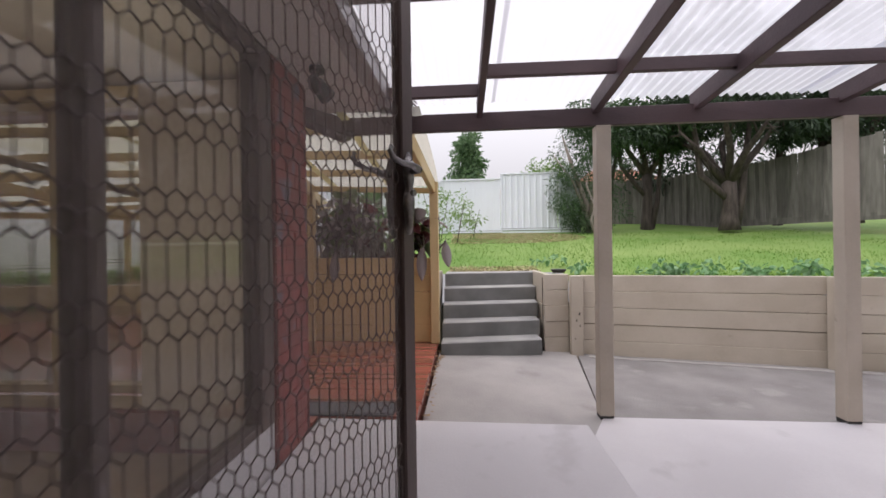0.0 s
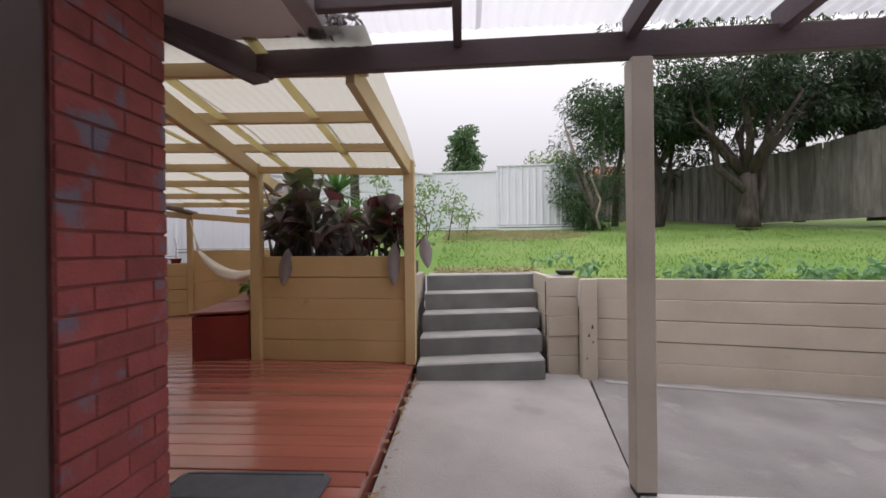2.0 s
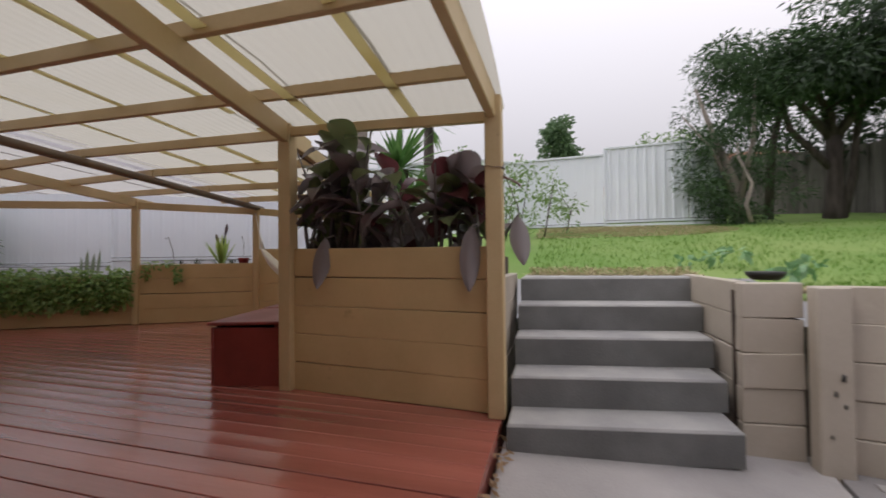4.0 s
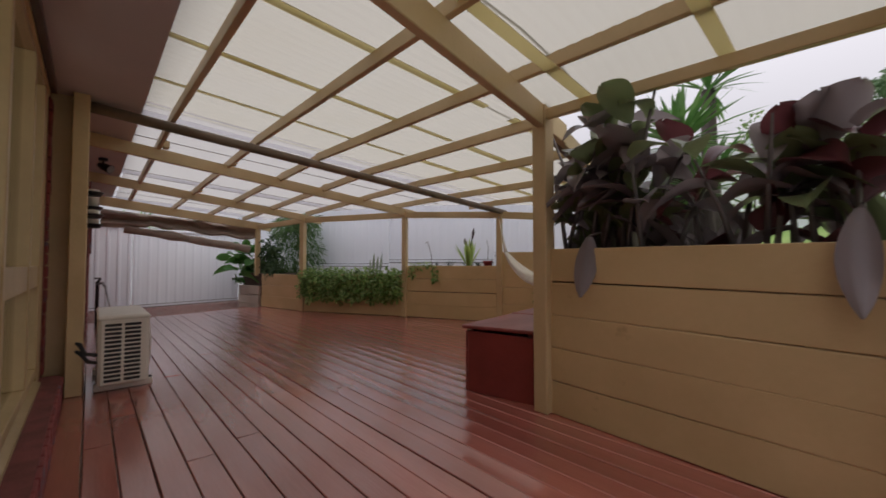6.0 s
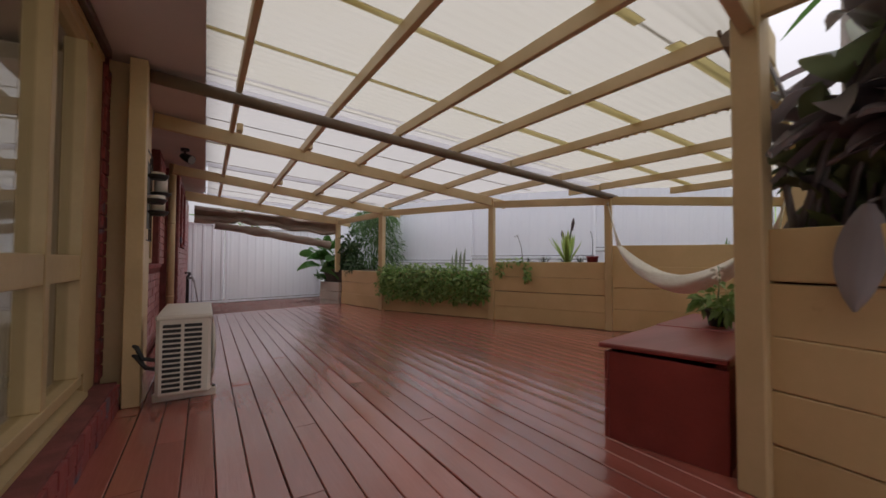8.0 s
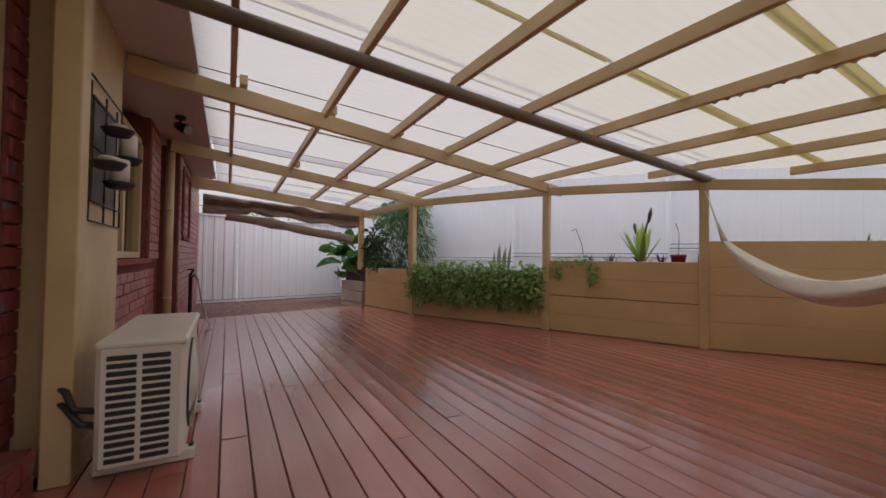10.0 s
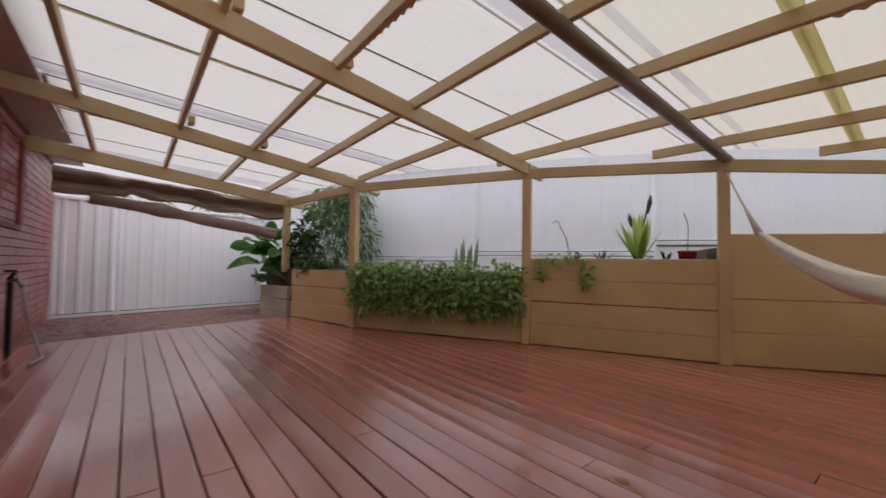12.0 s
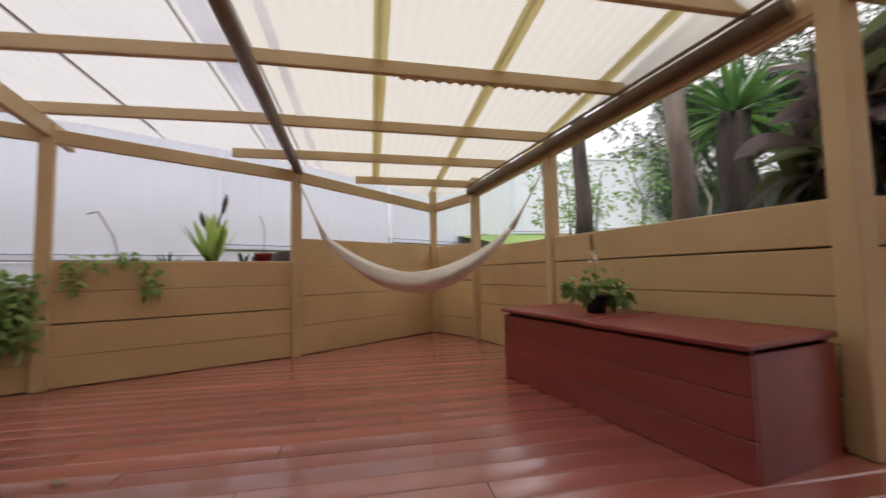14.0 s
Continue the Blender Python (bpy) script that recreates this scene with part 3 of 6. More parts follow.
def corrugated(x0, x1, y0, zf, yend, pitch=0.076, amp=0.009, per=6, rows=6):
    """A corrugated sheet whose waves run along y."""
    vs, fs = [], []
    n = max(2, int((x1 - x0) / pitch * per))
    for i in range(n + 1):
        x = x0 + (x1 - x0) * i / n
        ye = yend(x)
        for j in range(rows + 1):
            y = y0 + (ye - y0) * j / rows
            vs.append((x, y, zf(x, y) + amp * math.sin(2 * math.pi * x / pitch)))
    for i in range(n):
        for j in range(rows):
            a = i * (rows + 1) + j
            fs.append((a, a + rows + 1, a + rows + 2, a + 1))
    return vs, [], fs


def dip(x, y):
    """The sheets bow down to the low end rafter above the planter."""
    return 0.12 * min(1, max(0, (x + 2.25) / 0.3)) * max(0, (y - 1.95) / 0.45)


LAPDARK = surface("sheet_edge_dark", (0.20, 0.17, 0.13), (0.30, 0.26, 0.20), 0.8, 5, 40, 0.1)
roof = thing("deck_roof", (-5, 2, 2.5), "cream translucent corrugated roof sheeting over the deck", "roof", "", "structure")
EDGES = [-10.14, -9.30, -8.50, -7.64, -6.60, -5.72, -4.90, -4.60, -3.87, -3.12, -2.37, -1.62, -0.90, -0.27]
for k, (x, x1) in enumerate(zip(EDGES, EDGES[1:])):
    lift = 0.10 + 0.004 * (k % 2)
    mat = POLYWHITE if x < -4.7 else POLY
    ob = part("roof_sheet", corrugated(x - 0.02, x1, 0.46 if x < -8 else 0.34, lambda a, c: ZR(a, c) + lift - dip(a, c), back_y, 0.076, 0.0022), mat, roof)
    for p in ob.data.polygons:
        p.use_smooth = True
# overlaps: broad yellowed ones towards the garden, thin ones elsewhere
for xs0, ya, yb, w in ((-3.87, 2.72, 5.9, 0.085), (-3.87, 0.4, 2.64, 0.035), (-3.12, 2.72, 6.2, 0.085), (-3.12, 0.4, 2.64, 0.05), (-2.37, 2.6, 5.3, 0.085), (-2.37, 0.4, 2.3, 0.06), (-1.62, 0.4, 2.4, 0.08), (-0.90, 0.4, 2.4, 0.07), (-6.60, 0.4, 3.2, 0.04), (-8.50, 0.4, 3.3, 0.02)):
    part("lap_strip", beam((xs0, ya, ZR(xs0, ya) + 0.089), (xs0, yb, ZR(xs0, yb) + 0.089 - dip(xs0, yb)), w, 0.006, 0), POLYLAP, roof, "yellowed overlap of two sheets")
for xs0 in (-5.72, -6.60, -7.50, -7.76, -8.50, -9.30):
    ya = 0.4
    while ya < back_y(xs0) - 0.4:
        yb = min(ya + 0.72, back_y(xs0) - 0.05)
        part("lap_edge", beam((xs0 + 0.02, ya, ZR(xs0, ya) + 0.086), (xs0 + 0.02, yb, ZR(xs0, yb) + 0.086), 0.008, 0.006, 0), LAPDARK, roof, "thin dark edge of a roof sheet")
        ya += 0.72
# bluish clear strips let into the white sheeting
for xa, xb in ((-4.86, -4.72), (-4.50, -4.44), (-7.76, -7.50), (-10.10, -9.75)):
    ob = part("clear_sheet", corrugated(xa, xb, 0.4, lambda a, c: ZR(a, c) + 0.086, lambda a: back_y(a) - 0.1, 0.052, 0.003), POLYSMOKE, roof, "smoky clear strip of roof sheeting")
    for p in ob.data.polygons:
        p.use_smooth = True
# cleats where rafters sit on the second beam, and scalloped closers on two rafters
for xc, yc in ((-5.66, 0.72), (-5.79, 1.43), (-5.90, 2.11), (-6.02, 2.76), (-7.80, 1.43), (-7.95, 2.11)):
    t = thing("cleat", (xc, yc, ZR(xc, yc)), "short tan timber block beside a rafter", "block", "rafter cleats")
    part("block", box(xc - 0.06, xc + 0.06, yc - 0.025, yc + 0.03, ZR(xc, yc) + 0.002, ZR(xc, yc) + 0.075, 0.004), TAN, t)
for x0, x1, yc in ((-6.0, -4.95, 2.06), (-3.75, -2.5, 3.50)):
    t = thing("foam_closer", (x0, yc, ZR(x0, yc)), "scalloped tan closer strip above a rafter", "trim", "scalloped closers")
    vs, fs = [], []
    n = 120
    for i in range(n + 1):
        xx = x0 + (x1 - x0) * i / n
        for yy in (yc + 0.02, yc + 0.038):
            vs.append((xx, yy, ZR(xx, yy) + 0.092))
            vs.append((xx, yy, ZR(xx, yy) + 0.02 + 0.018 * abs(math.sin(math.pi * xx / 0.076))))
    for i in range(n):
        a = 4 * i
        fs += [(a, a + 4, a + 5, a + 1), (a + 2, a + 3, a + 7, a + 6), (a + 1, a + 5, a + 7, a + 3), (a, a + 2, a + 6, a + 4)]
    part("strip", (vs, [], fs), TAN, t)

# ---- house ----
WT = 0.11
struct("wall_house_far", box(-11.6, -8.05, -0.3, 0.10, -0.1, 2.42), MORTAR, "red brick house wall", "wall")
struct("wall_house_window", box(-7.6, -5.45, -0.3, -0.075, -0.1, 1.05), MORTAR, "red brick wall below the window", "wall")
struct("wall_house_pier", box(-7.55, -6.95, -0.3, -0.035, 1.05, 2.42), MORTAR, "red brick pier beside the window", "wall")
struct("wall_house_recess", box(-8.05, -7.55, -0.3, -0.1, -0.1, 2.42), MORTAR, "red brick return in the house wall", "wall")
struct("wall_house_panel", box(-5.45, -4.52, -0.3, 0.03, D, 2.42, 0.003), CREAM, "smooth cream painted wall panel", "wall")
struct("wall_house_pier_mid", box(-4.52, -4.37, -0.3, -0.114, D, 2.42), MORTAR, "narrow red brick pier", "wall")
struct("wall_house_corner", box(-1.12, -0.979, -0.53, -0.099, -0.1, 2.42), MORTAR, "red brick corner pier", "wall")
struct("wall_house_front", box(-1.75, -1.12, -0.21, -0.099, -0.1, 2.42), MORTAR, "red brick front of the corner pier", "wall")
struct("wall_sunroom_lining", box(-2.0, -1.124, -0.25, -0.214, 0.1, 2.42, 0.004), LINING, "plain brown inner lining beside the window", "wall")
struct("trim_rail", box(-2.0, -1.13, -0.266, -0.253, 1.388, 1.402, 0.003), WHITE, "thin white rail on the inner lining", "trim")
struct("wall_house_side_base", box(-1.10, -0.995, -2.5, -0.53, -0.1, 0.40), PORCH, "pale low wall beneath the side window", "wall")
struct("wall_house_plinth", box(-4.39, -1.75, -0.3, -0.010, -0.1, 0.345), MORTAR, "red brick plinth below the window", "wall")
struct("wall_house_head", box(-4.37, -1.75, -0.22, -0.11, 2.34, 2.42), CREAM, "cream painted window head", "wall")
struct("wall_house_side_head", box(-1.10, -0.985, -2.5, -0.53, 2.42, 2.5), DOORBROWN, "brown head above the glass door", "wall")
struct("wall_door_left", box(-1.10, -0.50, -2.62, -2.5, -0.1, 2.5), BROWN, "brown wall beside the door opening", "wall")
struct("wall_door_right", box(0.48, 6.5, -2.62, -2.5, -0.1, 2.5), INWALL, "house wall beside the door opening", "wall")
struct("wall_door_head", box(-0.50, 0.48, -2.62, -2.5, 2.25, 2.5), INWALL, "wall above the door opening", "wall")
struct("wall_room_back", box(-11.6, 6.5, -5.6, -5.5, -0.1, 2.5), INWALL, "plain inner wall of the house", "wall")
struct("wall_room_end", box(-11.7, -11.6, -5.6, -0.1, -0.1, 2.5), INWALL, "plain inner wall of the house", "wall")
struct("wall_room_end_right", box(6.5, 6.6, -5.6, -2.5, -0.1, 2.5), INWALL, "plain inner wall of the house", "wall")
struct("wall_room_divider", box(-4.6, -4.5, -5.5, -0.3, 0.1, 2.4), INWALL, "inner wall between two rooms", "wall")
struct("floor", box(-11.6, 6.5, -5.5, -2.62, -0.1, 0.1), INFLOOR, "brown timber floor inside the house", "floor")
struct("floor_sunroom", box(-11.6, -1.1, -2.62, -0.3, -0.1, 0.1), INFLOOR, "brown timber floor of the sunroom", "floor")
struct("ceiling", box(-11.6, 6.5, -5.6, -2.5, 2.5, 2.6), INWALL, "plain ceiling of the house", "ceiling")
struct("ceiling_sunroom", box(-11.6, -1.05, -2.5, -0.12, 2.46, 2.6), INWALL, "plain ceiling of the sunroom", "ceiling")
struct("ceiling_soffit", box(-11.6, -0.60, -0.12, 0.43, 2.425, 2.445), SOFFIT, "grey-brown flat eaves lining", "soffit")
struct("ceiling_soffit_side", box(-1.1, -0.60, -2.5, -0.125, 2.425, 2.445), SOFFIT, "grey flat eaves lining beside the door", "soffit")
struct("roof_house", prism([(-12, -6), (7, -6), (7, -2.5), (-0.62, -2.5), (-0.62, 0.4), (-12, 0.4)], 2.62, 2.7), ROOFTILE, "house roof over the rooms", "roof")


def gutter(p, q, label, mat):
    t = thing("eaves_gutter", p, label, "gutter", "eaves gutters")
    p, q = Vector(p), Vector(q)
    d = (q - p).normalized()
    s = Vector((d.y, -d.x, 0))
    part("front", beam(p + s * 0.11 + Vector((0, 0, 0.06)), q + s * 0.11 + Vector((0, 0, 0.06)), 0.006, 0.115, 0), mat, t)
    part("base", beam(p + s * 0.055, q + s * 0.055, 0.105, 0.006, 0), mat, t)
    part("bead", tube([p + s * 0.112 + Vector((0, 0, 0.12)), q + s * 0.112 + Vector((0, 0, 0.12))], 0.011, 8), mat, t)
    return t


gutter((-0.60, -2.4, 2.43), (-0.60, 0.46, 2.43), "weathered grey metal eaves gutter", GALV)


def window(name, x0, x1, z0, z1, y, mulls, transom, mat, label):
    t = thing(name, (x0, y, z0), label, "window", "", "structure")
    f = 0.055
    fr = part("window_frame", box(x0, x1, y - 0.04, y + 0.04, z1 - f, z1, 0.004), mat, t)
    part("rail", box(x0, x1, y - 0.04, y + 0.05, z0, z0 + f, 0.004), mat, fr)
    edges = [x0] + [m for m in mulls] + [x1]
    for m in edges:
        w = 0.075 if m in (x0, x1) else 0.03
        part("stile", box(m - w, m + w, y - 0.05, y + 0.05, z0 + f, z1 - f, 0.004), mat, fr)
    for a, c in zip(edges, edges[1:]):
        if transom:
            part("transom", box(a + 0.03, c - 0.03, y - 0.045, y + 0.045, transom, transom + 0.13, 0.004), mat, fr)
        for za, zb in ((z0 + f, transom), (transom + 0.13, z1 - f)) if transom else ((z0 + f, z1 - f),):
            g = part("pane", box(a + 0.025, c - 0.025, y - 0.003, y + 0.003, za, zb), GLASS, t, "clear glass pane")
            g.visible_shadow = False
    return t


struct("trim_cornice", box(-4.37, -1.75, -0.108, -0.075, 2.365, 2.423, 0.004), DOORBROWN, "dark brown moulding under the eaves", "trim")
struct("trim_window_jamb", box(-4.368, -4.12, -0.20, -0.118, 0.345, 2.34, 0.004), SHADEDCREAM, "wide cream painted board beside the window", "trim")
window("window_1", -4.05, -1.83, 0.43, 2.34, -0.16, (-3.46, -2.62), 1.0, SHADEDCREAM, "cream timber window with six panes above a plinth")
sb = prism([(-4.12, -0.24), (-1.76, -0.24), (-1.76, -0.095), (-4.12, -0.095)], 0.347, 0.43, 0.004)
for v in sb.verts:
    if v.co.z > 0.4 and v.co.y > -0.15:
        v.co.z = 0.372
struct("trim_window_sill", sb, SHADEDCREAM, "cream painted sloping timber window sill", "sill")
window("window_2", -6.95, -5.55, 1.07, 2.2, -0.14, (-6.25,), 0, CREAM, "cream framed sliding window above brickwork")
window("window_3", -9.3, -8.35, 1.3, 2.25, 0.09, (), 0, BRICK, "small window in a reddish brown frame")


def side_glass():
    t = thing("window_4", (-1.04, -1.5, 0.1), "wide side window in a dark brown frame", "window", "", "structure")
    x = -1.04
    for ya, yb in ((-2.5, -2.42), (-1.59, -1.53), (-0.665, -0.53)):
        part("stile", box(x - 0.05, x + 0.05, ya, yb, 0.40, 2.42, 0.005), DOORBROWN, t)
    for z0, z1 in ((0.40, 0.45), (2.36, 2.42)):
        part("rail", box(x - 0.045, x + 0.045, -2.42, -0.665, z0, z1, 0.004), DOORBROWN, t)
    for ya, yb in ((-2.42, -1.59), (-1.53, -0.665)):
        g = part("pane", box(x - 0.003, x + 0.003, ya, yb, 0.45, 2.36), GLASS, t, "clear glass pane")
        g.visible_shadow = False
    return t


side_glass()


# ---- pergola over the patio ----
def pergola():
    posts = ((1.14, 0.52, 2.28), (2.9, 0.47, 2.28), (4.7, 0.42, 2.28))
    for x, y, h in posts:
        t = thing("pergola_post", (x, y, 0), "pale beige painted pergola post on the patio", "post", "pergola posts")
        part("post", box(x - 0.055, x + 0.055, y - 0.05, y + 0.05, 0.03, h, 0.005), GREIGE, t)
        part("base_plate", box(x - 0.05, x + 0.05, y - 0.045, y + 0.045, -0.01, 0.03), DARK, t)
    t = thing("pergola_beam", (-0.95, 0.55, 2.28), "dark brown timber beam on the pergola posts", "beam", "pergola beams")
    part("beam", beam((-0.95, 0.56, 2.35), (7.0, 0.36, 2.35), 0.05, 0.14, 0.005), BROWN, t)
    for x0, x1, w in ((0.19, 0.22, 0.045), (1.09, 1.09, 0.06), (1.84, 1.84, 0.06), (2.86, 2.86, 0.06), (3.9, 3.9, 0.06), (4.9, 4.9, 0.06)):
        t = thing("pergola_rafter", (x0, 0.5, 2.36), "dark brown pergola rafter", "rafter", "pergola rafters")
        part("rafter_bar", beam((x0, 0.52, 2.44), (x1, -2.5, 2.72), w, 0.13, 0.005), BROWN, t)
    for x0, x1, y in ((-0.96, 0.17, 0.27), (0.22, 6.4, 0.0), (-0.6, 6.4, -0.75), (-0.6, 6.4, -1.6)):
        z = 2.515 - y * 0.09
        t = thing("pergola_batten", (0, y, z), "dark brown pergola batten under clear sheets", "batten", "pergola battens")
        part("batten", beam((x0, y, z), (x1, y - 0.02, z), 0.045, 0.085, 0.004), BROWN, t)
    r = thing("pergola_roof", (2, -1, 2.7), "clear corrugated roof sheeting over the pergola", "roof", "", "structure")
    x = -0.48
    while x < 6.5:
        milky = x < 1.0
        ob = part("roof_sheet", corrugated(x - 0.03, x + 0.8, -2.6, lambda a, c: 2.585 - (c - 0.05) * 0.09, lambda a: 0.62, 0.076, 0.005 if milky else 0.015), POLYMILK if milky else POLYCLEAR, r, "milky white roof sheet" if milky else "")
        for p in ob.data.polygons:
            p.use_smooth = True
        x += 0.8
    t = thing("pergola_strut", (-0.9, 0.3, 2.3), "dark brown rail from the pergola beam to the brick pier", "beam")
    part("rail", beam((-0.93, 0.58, 2.36), (-1.35, 0.0, 2.4), 0.05, 0.13, 0.004), BROWN, t)


pergola()
t = thing("rainwater_pipe", (-0.95, 0.52, 2.24), "dark brown rainwater pipe from the gutter to the brick pier", "pipe")
part("pipe", tube([(-0.86, 0.50, 2.30), (-0.87, 0.50, 2.25), (-0.90, 0.46, 2.225), (-1.0, 0.30, 2.25), (-1.22, -0.06, 2.31)], 0.032, 10), BROWN, t)
part("collar", tube([(-0.86, 0.50, 2.285), (-0.86, 0.50, 2.25)], 0.040, 12), BROWN, t)

# ---- boundary fences ----
def steel_fence(name, p, q, z0, h, label, rib=0.022):
    """One panel of pale ribbed steel fence with rails and a post."""
    p, q = Vector((*p, 0)), Vector((*q, 0))
    d = (q - p).normalized()
    nrm = Vector((d.y, -d.x, 0))
    t = thing(name, (p.x, p.y, z0), label, "fence", "steel fence panels", "structure")
    vs, fs = [], []
    length = (q - p).length
    prof = [(0, 0), (0.07, 0), (0.085, rib), (0.13, rib), (0.145, 0), (0.19, 0)]
    u = 0.0
    line = []
    while u < length:
        for a, o in prof[:-1]:
            if u + a < length:
                line.append((u + a, o))
        u += 0.19
    for a, o in line:
        for z in (z0 + 0.05, z0 + h - 0.03):
            c = p + d * a + nrm * o
            vs.append((c.x, c.y, z))
    fs = [(2 * i, 2 * i + 2, 2 * i + 3, 2 * i + 1) for i in range(len(line) - 1)]
    part("infill", (vs, [], fs), FENCE, t)
    for z in (z0 + 0.05, z0 + h - 0.02):
        part("rail", beam(p + nrm * 0.012 + Vector((0, 0, z)), q + nrm * 0.012 + Vector((0, 0, z)), 0.045, 0.045, 0.004), FENCE, t)
    # dark strips stand in for the shade above and below the bottom rail
    for dz in (0.018, 0.082):
        part("shadow_gap", beam(p + nrm * 0.036 + Vector((0, 0, z0 + dz)), q + nrm * 0.036 + Vector((0, 0, z0 + dz)), 0.005, 0.011, 0), DARK, t, "dark strip drawn as shade along the rail")
    part("post", beam(p + nrm * 0.012 + Vector((0, 0, z0 - 0.3)), p + nrm * 0.012 + Vector((0, 0, z0 + h)), 0.05, 0.05, 0.004, (1, 0, 0)), FENCE, t)
    part("plinth", beam(p + nrm * 0.01 + Vector((0, 0, z0 - 0.13)), q + nrm * 0.01 + Vector((0, 0, z0 - 0.13)), 0.03, 0.26, 0.004), FENCE, t)
    return t


FL = "pale grey ribbed steel boundary fence"
steel_fence("fence_end", (-11.62, 0.12), (-11.75, 0.85), 0.10, 1.85, FL)
steel_fence("fence_end_wide", (-11.75, 0.87), (-12.3, 3.2), 0.10, 1.82, FL, 0.008)
SIDE = [(-12.35, 3.2), (-10.2, 4.25), (-8.0, 5.25), (-5.75, 6.3), (-3.6, 7.6), (-2.0, 8.75), (-0.7, 9.8)]
for (a, b2), z in zip(zip(SIDE, SIDE[1:]), (0.98, 1.04, 1.13, 1.27, 1.45, 1.66)):
    steel_fence("fence_side", a, b2, z, 1.8 if z > 1.2 else 1.6, FL, 0.005)
BACK = [(-0.68, 9.82), (1.17, 9.75), (1.19, 9.75), (2.95, 9.68), (3.6, 9.7)]
steel_fence("fence_back", BACK[0], BACK[1], 1.80, 1.72, FL, 0.006)
steel_fence("fence_back_gate", BACK[2], BACK[3], 1.86, 1.80, "pale ribbed steel gate panel at the lawn's end")
steel_fence("fence_back_end", BACK[3], BACK[4], 1.86, 1.6, FL)


def paling_fence():
    t = thing("fence_paling", (8, 11, 1.9), "weathered grey timber paling fence behind the trees", "fence", "", "structure")
    pts = [(3.6, 12.6), (7.1, 12.2), (9.9, 7.9), (12.6, 3.6)]
    rnd = random.Random(4)
    for (xa, ya), (xb, yb) in zip(pts, pts[1:]):
        n = int(math.hypot(xb - xa, yb - ya) / 0.125)
        ang = math.atan2(yb - ya, xb - xa)
        for i in range(n):
            u = (i + 0.5) / n
            x, y = xa + (xb - xa) * u, ya + (yb - ya) * u
            z0 = (2.0 if y > 7 else 2.05)
            h = 1.78 + rnd.uniform(-0.02, 0.02) + (0.25 if y < 9.5 else 0) * min(1, (9.5 - y) / 2)
            b = box(-0.07, 0.07, -0.009, 0.009, 0, h)
            bmesh.ops.transform(b, verts=b.verts, matrix=pose(x + rnd.uniform(-0.006, 0.006) + 0.02 * (i % 2) * math.sin(ang), y - 0.02 * (i % 2), z0, rnd.uniform(-0.6, 0.6), rnd.uniform(-0.8, 0.8), math.degrees(ang)))
            part("paling", b, PALING, t)
        part("plinth_board", beam((xa, ya - 0.03, 2.0), (xb, yb - 0.03, 2.0), 0.03, 0.18, 0), PALING, t)
    return t


paling_fence()

# ---- security door, mat, door hardware ----


def screen_mesh(tree, bsdf):
    n, l = tree.nodes, tree.links
    clear, mx = n.new("ShaderNodeBsdfTransparent"), n.new("ShaderNodeMixShader")
    bsdf.inputs["Base Color"].default_value = (0.42, 0.37, 0.36, 1)
    bsdf.inputs["Roughness"].default_value = 0.7
    mx.inputs[0].default_value = 0.60
    l.new(bsdf.outputs[0], mx.inputs[1])
    l.new(clear.outputs[0], mx.inputs[2])
    l.new(mx.outputs[0], n["Material Output"].inputs["Surface"])


SCREEN = material("fly_screen", screen_mesh)


